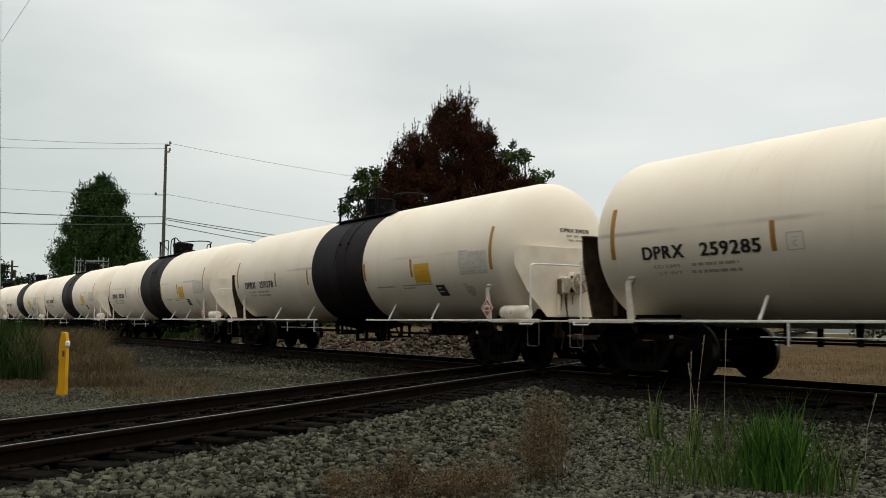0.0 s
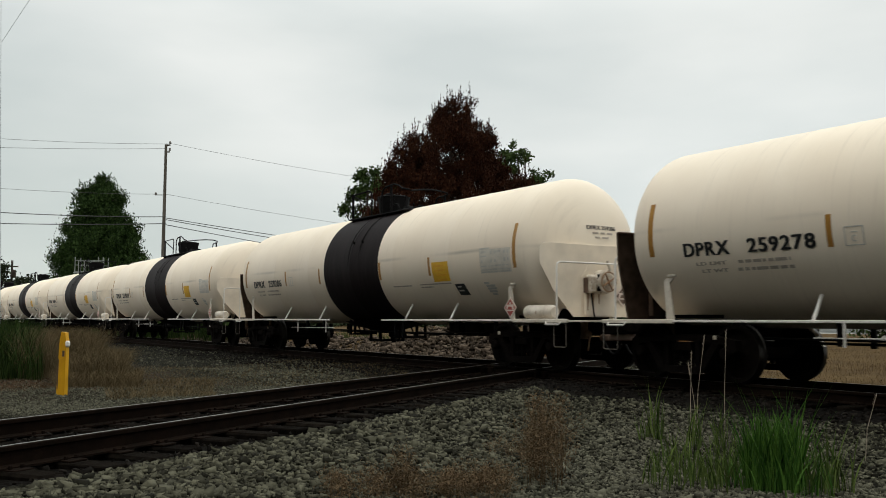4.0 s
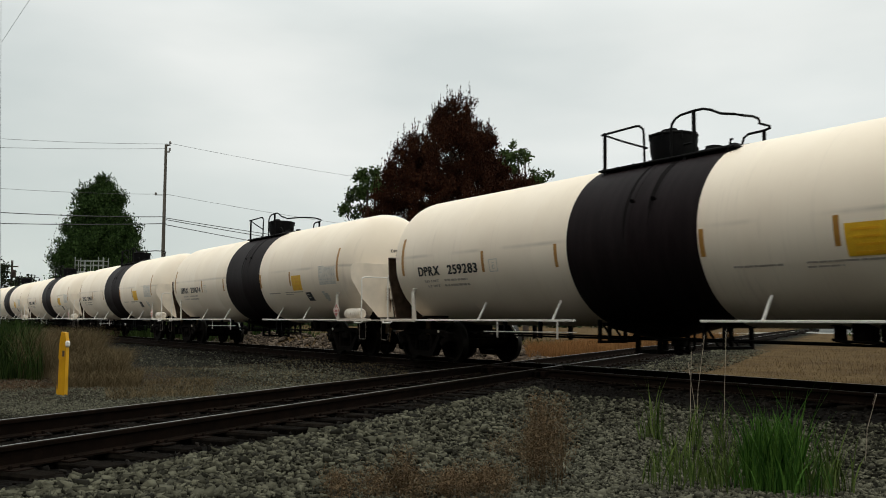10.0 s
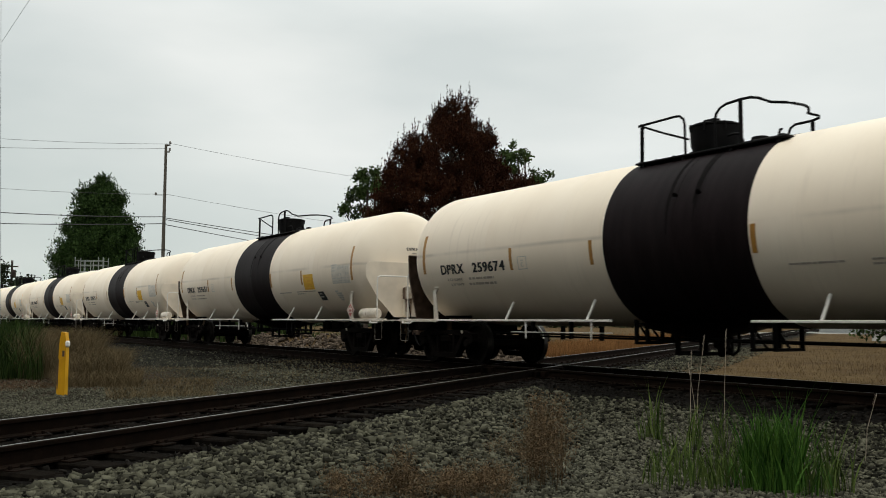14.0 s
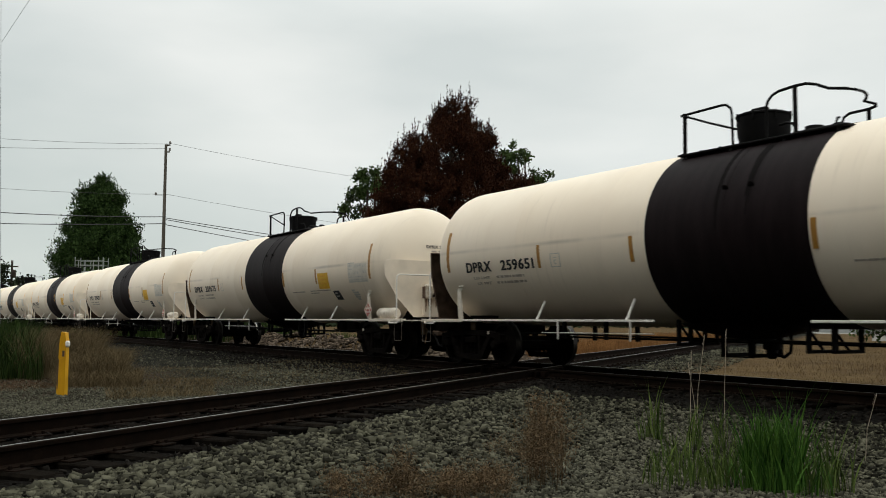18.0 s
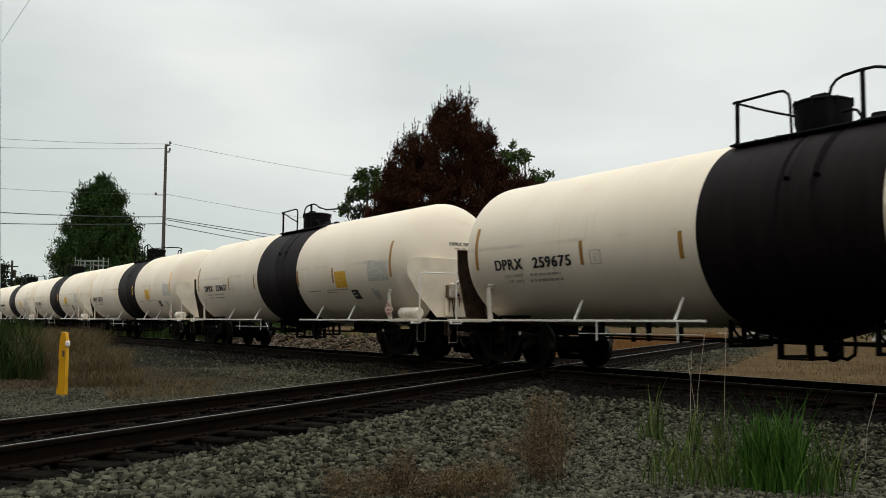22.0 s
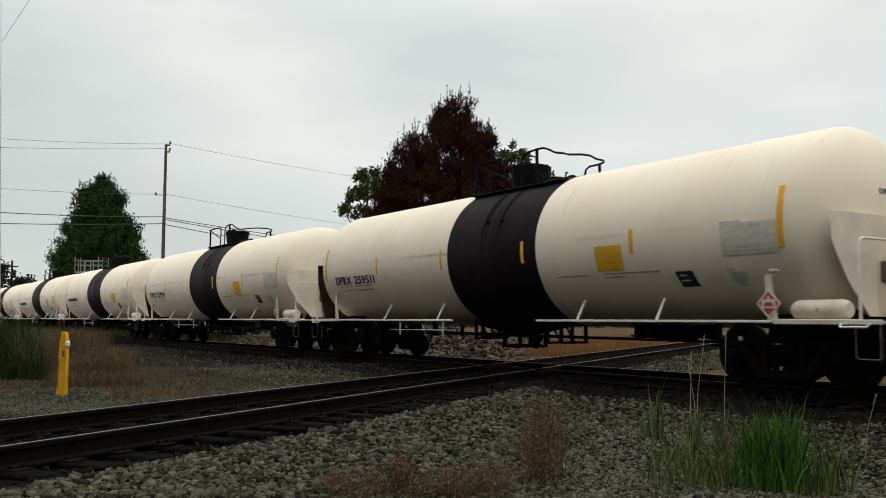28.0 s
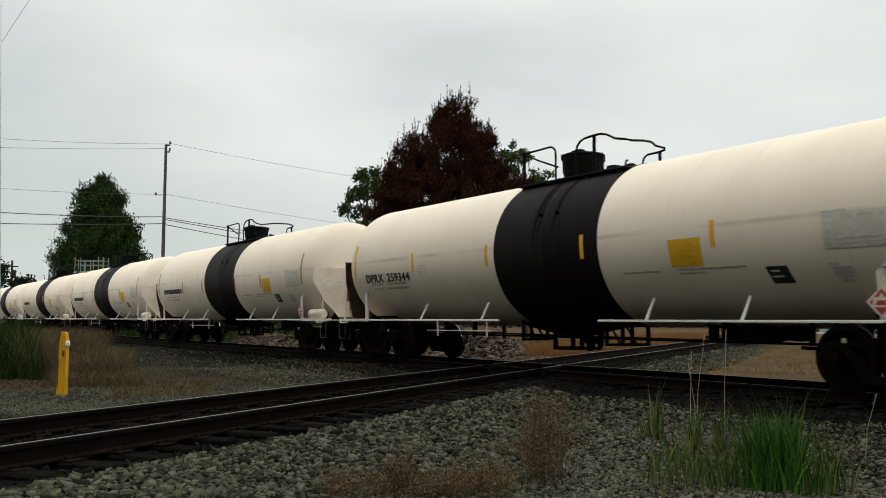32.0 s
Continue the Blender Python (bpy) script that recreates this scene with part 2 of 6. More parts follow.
M = dict(
    tank=tank_paint(),
    white=material("weathered_white_paint", (0.74, 0.67, 0.57), (0.60, 0.52, 0.42), 0.5, 3, spots=(0.30, 0.19, 0.11), spot_at=0.64, fine=14, bump=0.1),
    shield=material("shield_paint", (0.79, 0.69, 0.555), (0.72, 0.615, 0.485), 0.55, 0.5, spots=(0.60, 0.48, 0.35), spot_at=0.68, fine=2.5, bump=0.04, spec=0.2),
    pale=material("clean_white_paint", (0.82, 0.78, 0.72), (0.74, 0.69, 0.62), 0.45, 5),
    band=material("black_band_coating", (0.0082, 0.0052, 0.0056), (0.0140, 0.0093, 0.0100), 0.55, 2, fine=25, stretch=(3, 0.6, 0.6), spec=0.05, bump=0.08),
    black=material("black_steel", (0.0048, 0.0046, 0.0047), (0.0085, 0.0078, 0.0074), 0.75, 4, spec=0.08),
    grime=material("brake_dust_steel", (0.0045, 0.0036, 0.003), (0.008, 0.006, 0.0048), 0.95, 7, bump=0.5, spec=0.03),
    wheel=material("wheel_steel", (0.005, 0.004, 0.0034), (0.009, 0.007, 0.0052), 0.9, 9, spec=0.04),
    tread=material("polished_tread", (0.035, 0.032, 0.028), (0.022, 0.020, 0.018), 0.4, 20, metal=0.9),
    orange=material("faded_orange_reflector", (0.42, 0.21, 0.035), (0.34, 0.16, 0.03), 0.45, 9),
    amber=material("amber_reflector", (0.86, 0.45, 0.03), (0.80, 0.40, 0.03), 0.4, 9),
    yellow=material("yellow_plate", (0.80, 0.47, 0.02), (0.72, 0.40, 0.02), 0.5, 8),
    ink=material("black_lettering", (0.010, 0.010, 0.010), (0.018, 0.018, 0.018), 0.6, 10, bump=0),
    inner=material("dark_rusty_steel", (0.030, 0.020, 0.014), (0.055, 0.037, 0.026), 0.85, 5, spec=0.05),
    bright=material("glint_steel", (0.85, 0.84, 0.80), (0.75, 0.74, 0.70), 0.14, 9, metal=1.0, bump=0),
    rust=material("rust_run", (0.22, 0.12, 0.06), (0.34, 0.22, 0.13), 0.85, 9, bump=0.2),
    spill=material("asphalt_spill", (0.0040, 0.0031, 0.0031), (0.0070, 0.0053, 0.0053), 0.8, 3, bump=0.2, stretch=(6, 1, 1), spec=0.04),
    faint=material("worn_lettering", (0.36, 0.31, 0.255), (0.47, 0.41, 0.335), 0.7, 12, bump=0),
    stencil=material("grey_stencil", (0.50, 0.48, 0.43), (0.58, 0.55, 0.485), 0.6, 5, bump=0, fine=9),
    panel=material("faded_grey_panel", (0.615, 0.57, 0.49), (0.66, 0.60, 0.50), 0.6, 4, bump=0, fine=9),
    headink=material("weathered_black_lettering", (0.10, 0.088, 0.075), (0.16, 0.14, 0.12), 0.7, 10, bump=0),
    faded=material("browned_placard_print", (0.10, 0.065, 0.045), (0.20, 0.13, 0.09), 0.6, 9),
    red=material("placard_red", (0.40, 0.065, 0.045), (0.30, 0.055, 0.038), 0.5, 9),
    tan=material("rusty_draft_gear", (0.45, 0.32, 0.20), (0.30, 0.17, 0.08), 0.8, 6, bump=0.4),
    brown=material("rusted_plate", (0.10, 0.065, 0.045), (0.16, 0.10, 0.07), 0.8, 5),
    rail=material("rusty_rail", (0.007, 0.0045, 0.003), (0.014, 0.008, 0.005), 0.95, 5, bump=0.4, spec=0.05),
    railtop=material("worn_rail_head", (0.25, 0.232, 0.21), (0.16, 0.147, 0.132), 0.38, 3, metal=0.85, stretch=(0.4, 4, 1)),
    # darker copy of railtop: the train's dark reflection is put into the colour
    dullhead=material("shaded_rail_head", (0.030, 0.026, 0.022), (0.018, 0.015, 0.012), 0.6, 3, metal=0.5, stretch=(0.4, 4, 1)),
    step=material("dull_grey_steel", (0.20, 0.17, 0.14), (0.13, 0.11, 0.09), 0.7, 12),
    tie=material("creosoted_wood", (0.004, 0.0032, 0.0024), (0.0095, 0.0076, 0.0056), 0.95, 3, bump=0.6, stretch=(1, 6, 6), vary=0.5, spec=0.02),
    post=material("yellow_marker_plastic", (0.80, 0.42, 0.015), (0.70, 0.34, 0.012), 0.45, 4, spots=(0.20, 0.10, 0.02), spot_at=0.69),
    wood=material("grey_pole_wood", (0.075, 0.066, 0.052), (0.12, 0.105, 0.085), 0.9, 2, stretch=(4, 4, 0.3), bump=0.5),
    bark=material("dark_bark", (0.045, 0.032, 0.025), (0.075, 0.055, 0.042), 0.95, 3, bump=0.7),
    wire=material("wire_aluminium", (0.045, 0.045, 0.045), (0.06, 0.06, 0.06), 0.6, 3, bump=0),
    glassy=material("porcelain", (0.12, 0.10, 0.09), (0.16, 0.14, 0.12), 0.3, 3, bump=0),
    galv=material("galvanised_steel", (0.55, 0.57, 0.58), (0.48, 0.50, 0.51), 0.45, 3, metal=0.3),
    concrete=material("pale_concrete", (0.28, 0.27, 0.24), (0.22, 0.21, 0.18), 0.9, 1.5, bump=0.4, vary=0.15),
    roof=material("grey_roofing", (0.12, 0.12, 0.12), (0.16, 0.15, 0.15), 0.8, 0.5),
    siding=material("pale_siding", (0.26, 0.27, 0.26), (0.22, 0.23, 0.22), 0.7, 0.4),
    pane=material("dark_glazing", (0.02, 0.025, 0.03), (0.03, 0.035, 0.04), 0.1, 1, bump=0),
    stone=island_material("ballast_stone", (0.011, 0.0105, 0.0072), (0.085, 0.0815, 0.055), low=0.12),
    stonepart=material("ballast_stone_single", (0.0416, 0.0400, 0.0288), (0.0240, 0.0232, 0.0168), 0.9, 8, bump=0.5, vary=0.4, spec=0.05),
    chip=island_material("fine_gravel_chipping", (0.027, 0.0258, 0.018), (0.090, 0.0865, 0.060), low=0.10),
    rock=island_material("rubble_rock", (0.013, 0.0095, 0.0066), (0.105, 0.079, 0.057)),
    grass=island_material("green_grass", (0.010, 0.040, 0.003), (0.052, 0.118, 0.012), 0.75, spec=0.1),
    dullgrass=island_material("dull_green_grass", (0.016, 0.024, 0.007), (0.050, 0.055, 0.018), 0.8),
    fieldgrass=island_material("tan_field_grass", (0.0560, 0.0376, 0.0168), (0.1200, 0.0824, 0.0400), 0.95, spec=0.05),
    straw=island_material("dry_grass", (0.038, 0.0275, 0.0125), (0.122, 0.090, 0.045), 0.9),
    rustweed=island_material("rust_brown_weed", (0.055, 0.036, 0.018), (0.108, 0.072, 0.038), 0.9),
    orangegrass=island_material("orange_dry_reed", (0.085, 0.036, 0.010), (0.19, 0.092, 0.028), 0.9),
    redleaf=island_material("purple_brown_leaf", (0.0105, 0.0034, 0.0013), (0.034, 0.0110, 0.0040), 0.8, spec=0.05),
    # darker copy of the green grass, with shade put into the colour
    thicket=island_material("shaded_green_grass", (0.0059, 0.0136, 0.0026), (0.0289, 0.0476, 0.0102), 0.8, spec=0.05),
    stalk=material("bleached_stalk", (0.36, 0.30, 0.23), (0.28, 0.22, 0.16), 0.8, 20),
    dust=material("dusty_white_casting", (0.62, 0.55, 0.45), (0.40, 0.33, 0.25), 0.6, 9, spots=(0.10, 0.07, 0.05), spot_at=0.60, bump=0.3),
    bone=material("pale_yellowed_sign", (0.74, 0.62, 0.54), (0.66, 0.54, 0.46), 0.5, 14),
    greenleaf=island_material("green_leaf", (0.010, 0.020, 0.004), (0.048, 0.076, 0.018), 0.7, spec=0.05),
    coniferleaf=island_material("conifer_green", (0.005, 0.0115, 0.0026), (0.031, 0.058, 0.0125), 0.7, spec=0.05),
    farleaf=island_material("far_foliage", (0.008, 0.012, 0.006), (0.022, 0.030, 0.012), 0.8, spec=0.05),
)


# ---- mesh helpers ----
class Geo:
    """Collects vertices and faces of one mesh."""

    def __init__(self):
        self.v, self.f, self.mi = [], [], []

    def add(self, verts, faces, mi=0):
        k = len(self.v)
        self.v.extend(tuple(p) for p in verts)
        self.f.extend(tuple(k + i for i in f) for f in faces)
        self.mi.extend([mi] * len(faces))
        return self

    def box(self, x0, x1, y0, y1, z0, z1, c=0.0, m=None, mi=0):
        """A block with chamfered edges, turned by m if given."""
        c = min(c, 0.45 * min(x1 - x0, y1 - y0, z1 - z0))
        lo, hi = (x0, y0, z0), (x1, y1, z1)
        if c <= 0:
            vs = [((x0, x1)[i & 1], (y0, y1)[i >> 1 & 1], (z0, z1)[i >> 2]) for i in range(8)]
            fs = [(0, 2, 3, 1), (4, 5, 7, 6), (0, 1, 5, 4), (2, 6, 7, 3), (0, 4, 6, 2), (1, 3, 7, 5)]
        else:
            vs, idx = [], {}
            for i in range(8):
                s = [(i >> a) & 1 for a in range(3)]
                for a in range(3):
                    p = [hi[b] - c if s[b] else lo[b] + c for b in range(3)]
                    p[a] = hi[a] if s[a] else lo[a]
                    idx[i, a] = len(vs)
                    vs.append(tuple(p))
            fs = []
            for a in range(3):
                b, d = (a + 1) % 3, (a + 2) % 3
                for s in (0, 1):
                    q = [(s << a) | (i << b) | (j << d) for i, j in ((0, 0), (1, 0), (1, 1), (0, 1))]
                    q = q if s else q[::-1]
                    fs.append(tuple(idx[i, a] for i in q))
            for a in range(3):
                b, d = (a + 1) % 3, (a + 2) % 3
                for i in (0, 1):
                    for j in (0, 1):
                        p, q = (i << b) | (j << d), (i << b) | (j << d) | (1 << a)
                        fs.append((idx[p, b], idx[q, b], idx[q, d], idx[p, d]))
            for i in range(8):
                fs.append((idx[i, 0], idx[i, 1], idx[i, 2]))
        if m is not None:
            vs = [m @ Vector(p) for p in vs]
        return self.add(vs, fs, mi)

    def tube(self, pts, r, n=8, mi=0, cap=True):
        """A round bar along the points; r: one radius, or one a point."""
        pts = [Vector(p) for p in pts]
        rs = r if isinstance(r, (list, tuple)) else [r] * len(pts)
        rings, side = [], None
        for i, p in enumerate(pts):
            d = (pts[min(i + 1, len(pts) - 1)] - pts[max(i - 1, 0)]).normalized()
            if side is None:
                side = d.orthogonal().normalized()
            side = (side - d * side.dot(d)).normalized()
            up = d.cross(side)
            rings.append([p + (side * math.cos(a) + up * math.sin(a)) * rs[i] for a in (2 * math.pi * j / n for j in range(n))])
        vs = [q for ring in rings for q in ring]
        fs = [(i * n + j, i * n + (j + 1) % n, (i + 1) * n + (j + 1) % n, (i + 1) * n + j) for i in range(len(pts) - 1) for j in range(n)]
        if cap:
            fs += [tuple(range(n - 1, -1, -1)), tuple((len(pts) - 1) * n + j for j in range(n))]
        return self.add(vs, fs, mi)

    def lathe(self, prof, axis="z", n=24, centre=(0, 0, 0), mi=0, cap=True):
        """Turns (along, radius) pairs round an axis through centre."""
        vs, c = [], Vector(centre)
        for h, r in prof:
            for j in range(n):
                a = 2 * math.pi * j / n
                p, q = r * math.cos(a), r * math.sin(a)
                vs.append(c + Vector({"x": (h, p, q), "y": (q, h, p), "z": (p, q, h)}[axis]))
        fs = [(i * n + j, i * n + (j + 1) % n, (i + 1) * n + (j + 1) % n, (i + 1) * n + j) for i in range(len(prof) - 1) for j in range(n)]
        if cap:
            fs += [tuple(range(n - 1, -1, -1)), tuple((len(prof) - 1) * n + j for j in range(n))]
        return self.add(vs, fs, mi)

    def prism(self, poly, lo, hi, axis="y", mi=0):
        """A flat outline (two coordinates, in order) given thickness along an axis."""
        n = len(poly)

        def put(p, h):
            return {"x": (h, p[0], p[1]), "y": (p[0], h, p[1]), "z": (p[0], p[1], h)}[axis]

        vs = [put(p, lo) for p in poly] + [put(p, hi) for p in poly]
        fs = [tuple(range(n)), tuple(range(2 * n - 1, n - 1, -1))]
        fs += [(i, i + n, (i + 1) % n + n, (i + 1) % n) for i in range(n)]
        return self.add(vs, fs, mi)

    def mesh(self, name, mats, smooth=35):
        me = bpy.data.meshes.new(name)
        me.from_pydata([tuple(p) for p in self.v], [], self.f)
        for m in mats if isinstance(mats, (list, tuple)) else [mats]:
            me.materials.append(m)
        me.polygons.foreach_set("material_index", self.mi)
        bm = bmesh.new()
        bm.from_mesh(me)
        bmesh.ops.recalc_face_normals(bm, faces=bm.faces)
        bm.to_mesh(me)
        bm.free()
        if smooth:
            me.polygons.foreach_set("use_smooth", [True] * len(me.polygons))
            me.set_sharp_from_angle(angle=radians(smooth))
        me.update()
        return me


def part(name, geo, mat, parent=None, label="", smooth=35):
    """Links one mesh as a part of a thing, or as a thing of its own."""
    ob = new(name, geo if isinstance(geo, bpy.types.Mesh) else geo.mesh(name, mat, smooth))
    if parent:
        ob.parent = parent
    if label:
        ob["label"] = label
    return ob


def raw_mesh(name, verts, faces, mat, smooth=False):
    """A mesh from arrays, for what comes in thousands."""
    me = bpy.data.meshes.new(name)
    verts, faces = np.asarray(verts, np.float32), np.asarray(faces, np.int32)
    k = faces.shape[1]
    me.vertices.add(len(verts))
    me.vertices.foreach_set("co", verts.ravel())
    me.loops.add(faces.size)
    me.loops.foreach_set("vertex_index", faces.ravel())
    me.polygons.add(len(faces))
    me.polygons.foreach_set("loop_start", np.arange(0, faces.size, k, dtype=np.int32))
    me.materials.append(mat)
    if smooth:
        me.polygons.foreach_set("use_smooth", np.ones(len(faces), bool))
    me.update(calc_edges=True)
    me.validate()
    return me


# ---- ground ----
TX, TY = -0.552, 0.834            # run of the branch track
NX, NY, NC = 0.834, 0.552, -13.42  # its line: NX x + NY y = NC


def smoothstep(a, b, t):
    t = np.clip((t - a) / (b - a), 0, 1)
    return t * t * (3 - 2 * t)


def ground_z(x, y):
    """Height of the ground: ballast beds on a level field with a low bank behind the main track."""
    x, y = np.asarray(x, float), np.asarray(y, float)
    d = np.minimum(np.abs(y), np.abs(NX * x + NY * y - NC))
    z = -0.36 + 0.15 * (1 - smoothstep(1.45, 3.4, d))
    z = z + 0.018 * np.sin(x * 1.7 + 0.6 * y) + 0.016 * np.sin(y * 2.1 - 0.8 * x) * smoothstep(1.6, 3.0, d)
    far = np.hypot(x, y + 12)
    z = z + 0.10 * np.sin(x * 0.05) * smoothstep(60, 200, far)
    cutting = smoothstep(2.2, 3.4, np.abs(NX * x + NY * y - NC))
    bank = cutting * np.exp(-((y - 4.6 - 0.1 * np.sin(x)) / 1.15) ** 2) * smoothstep(-17.0, -20.5, x) * (1 - smoothstep(-52, -60, x))
    return z + 0.48 * bank * (1 + 0.25 * np.sin(x * 1.9) + 0.2 * np.sin(x * 4.7))


def spaced(lo, hi, step, reach):
    """Even steps between lo and hi, then wider and wider out to reach."""
    core = list(np.arange(lo, hi + 1e-6, step))
    out, s = [], step
    at = hi
    while at < reach:
        s *= 1.28
        at += s
        out.append(at)
    back, s, at = [], step, lo
    while at > -reach:
        s *= 1.28
        at -= s
        back.append(at)
    return np.array(back[::-1] + core + out)


def ground_material():
    m = bpy.data.materials.new("gravel_and_dry_soil")
    m.use_nodes = True
    n, l = m.node_tree.nodes, m.node_tree.links
    b = n["Principled BSDF"]
    b.inputs["Roughness"].default_value = 0.95
    b.inputs["Specular IOR Level"].default_value = 0.03
    co = n.new("ShaderNodeTexCoord")
    sep = n.new("ShaderNodeSeparateXYZ")
    l.new(co.outputs["Object"], sep.inputs[0])

    def nz(s, d=6.0):
        k = n.new("ShaderNodeTexNoise")
        k.inputs["Scale"].default_value, k.inputs["Detail"].default_value = s, d
        l.new(co.outputs["Object"], k.inputs["Vector"])
        return k.outputs[0]

    def math_node(kind, a, c):
        k = n.new("ShaderNodeMath")
        k.operation = kind
        for i, val in enumerate((a, c)):
            if isinstance(val, float):
                k.inputs[i].default_value = val
            else:
                l.new(val, k.inputs[i])
        return k.outputs[0]

    def mr(src, a, c):
        k = n.new("ShaderNodeMapRange")
        k.inputs[1].default_value, k.inputs[2].default_value = a, c
        l.new(src, k.inputs[0])
        return k.outputs[0]

    def mix(fac, a, c):
        k = n.new("ShaderNodeMix")
        k.data_type = "RGBA"
        l.new(fac, k.inputs[0])
        for sock, val in ((k.inputs[6], a), (k.inputs[7], c)):
            if isinstance(val, tuple):
                sock.default_value = (*val, 1)
            else:
                l.new(val, sock)
        return k.outputs[2]

    vor = n.new("ShaderNodeTexVoronoi")
    vor.inputs["Scale"].default_value = 17.0
    l.new(co.outputs["Object"], vor.inputs["Vector"])
    # near-black base colour paints the shade in the gaps between loose stones
    gap_grit = mix(mr(vor.outputs["Color"], 0.1, 0.9), (0.003, 0.0028, 0.002), (0.021, 0.02, 0.01380))
    soil = mix(mr(nz(5.0), 0.35, 0.7), (0.068, 0.044, 0.019), (0.104, 0.070, 0.034))
    soil = mix(mr(nz(0.9), 0.45, 0.7), soil, (0.050, 0.032, 0.015))
    # soil lies behind the main track, and round the marker post
    wob = math_node("MULTIPLY", math_node("SUBTRACT", nz(0.6), 0.5), 3.0)
    behind = mr(math_node("ADD", sep.outputs[1], wob), 2.3, 3.6)
    d2 = math_node("ADD", math_node("MULTIPLY", sep.outputs[0], NX), math_node("MULTIPLY", sep.outputs[1], NY))
    off = math_node("ABSOLUTE", math_node("SUBTRACT", d2, NC), 0.0)
    clear = mr(math_node("ADD", off, math_node("MULTIPLY", wob, 0.4)), 1.9, 3.2)
    left = mr(math_node("ADD", math_node("MULTIPLY", sep.outputs[0], -1.0), wob), 15.5, 18.5)
    left = math_node("MULTIPLY", left, mr(math_node("ADD", sep.outputs[1], wob), -5.2, -7.0))
    dirt = mix(mr(nz(6.0), 0.4, 0.65), (0.040, 0.026, 0.017), (0.062, 0.044, 0.031))
    col = mix(math_node("MULTIPLY", behind, clear), gap_grit, soil)
    col = mix(math_node("MULTIPLY", left, clear), col, dirt)
    # oily ballast round the rails; the train's shade beside the main line is painted in
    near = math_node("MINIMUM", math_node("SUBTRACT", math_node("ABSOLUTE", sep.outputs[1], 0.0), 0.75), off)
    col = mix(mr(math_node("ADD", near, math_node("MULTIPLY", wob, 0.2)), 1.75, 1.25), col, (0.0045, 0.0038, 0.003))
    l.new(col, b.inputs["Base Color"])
    bump = n.new("ShaderNodeBump")
    bump.inputs["Strength"].default_value, bump.inputs["Distance"].default_value = 0.9, 0.04
    l.new(vor.outputs["Distance"], bump.inputs["Height"])
    l.new(bump.outputs[0], b.inputs["Normal"])
    return m


def make_ground():
    xs, ys = spaced(-48, 6, 0.3, 2500), spaced(-14, 14, 0.3, 2500)
    gx, gy = np.meshgrid(xs, ys)
    v = np.stack([gx, gy, ground_z(gx, gy)], -1).reshape(-1, 3)
    w = len(xs)
    i = (np.arange(len(ys) - 1)[:, None] * w + np.arange(w - 1)).ravel()
    f = np.stack([i, i + 1, i + w + 1, i + w], -1)
    ob = new("ground", raw_mesh("ground", v, f, ground_material(), True))
    return tagged(ob, "grey crushed-stone ground running into dry tan soil", "ground", kind="structure")


ground = make_ground()


# ---- tracks ----
RAIL = [(-0.075, -0.17), (0.075, -0.17), (0.075, -0.155), (0.012, -0.14), (0.010, -0.05), (0.036, -0.036), (0.037, -0.008), (0.030, 0.0),
        (-0.030, 0.0), (-0.037, -0.008), (-0.036, -0.036), (-0.010, -0.05), (-0.012, -0.14), (-0.075, -0.155)]
HEAD = [(-0.015, 0.0), (0.015, 0.0), (0.015, 0.0025), (-0.015, 0.0025)]


def rail_mesh(x0, x1, head="railtop"):
    g = Geo()
    g.prism(RAIL, x0, x1, "x", 0)
    g.prism(HEAD, x0, x1, "x", 1)
    return g.mesh("rail", [M["rail"], M[head]], 30)


def tie_meshes():
    rng = random.Random(5)
    out = []
    for i in range(5):
        h, w, e = 1.28 + rng.uniform(-0.06, 0.05), 0.112 + rng.uniform(-0.008, 0.008), rng.uniform(0.01, 0.025)
        g = Geo().box(-w, w, -h, h, -0.34, -0.172 + rng.uniform(-0.012, 0.006), e)
        out.append(g.mesh("sleeper", M["tie"], 20))
    return out


def plate_mesh():
    g = Geo().box(-0.09, 0.09, -0.18, 0.18, -0.180, -0.163, 0.004)
    for x in (-0.055, 0.055):
        for y in (-0.095, 0.095):
            g.box(x - 0.014, x + 0.014, y - 0.014, y + 0.014, -0.165, -0.135, 0.005)
    return g.mesh("tie_plate", M["rail"], 30)


TIES, PLATE = tie_meshes(), plate_mesh()


def make_track(name, place, run, cuts, singles, label):
    """One track, built along its own x; cuts: gaps in its rails at the crossing, rail by rail; singles: the stretch whose sleepers are single parts."""
    track = new(name)
    track.matrix_world = place
    tagged(track, label, "railway track", kind="structure")
    for side, gaps in zip((-0.7525, 0.7525), cuts):
        at = run[0]
        for a, c in [*gaps, (run[1], run[1])]:
            ob = part("rail", rail_mesh(at, a, "dullhead" if name == "main_track" and side < 0 else "railtop"), None, track)
            ob.location = (0, side, 0)
            at = c
    rng = random.Random(9)
    rest = Geo()
    x, k = run[0] + 0.3, 0
    while x < run[1]:
        turn = rng.uniform(-1.2, 1.2)
        if singles[0] < x < singles[1]:
            ob = part("sleeper", TIES[k % 5], None, track)
            ob.location, ob.rotation_euler = (x, rng.uniform(-0.05, 0.05), rng.uniform(-0.012, 0.006)), (0, 0, radians(turn))
            for s in (-0.7525, 0.7525):
                p = part("tie_plate", PLATE, None, track)
                p.location = (x, s, 0)
        else:
            rest.box(x - 0.11, x + 0.11, -1.29, 1.29, -0.34, -0.175, 0.02)
        k += 1
        x += 0.53
    ob = part("far_sleepers", rest, M["tie"], track)
    tagged(ob, kind="stuff")
    return track


DIRECTION = math.degrees(math.atan2(TY, TX))
BX, BY = NC * NX, NC * NY
BRANCH = pose(BX, BY, 0, 0, 0, DIRECTION)
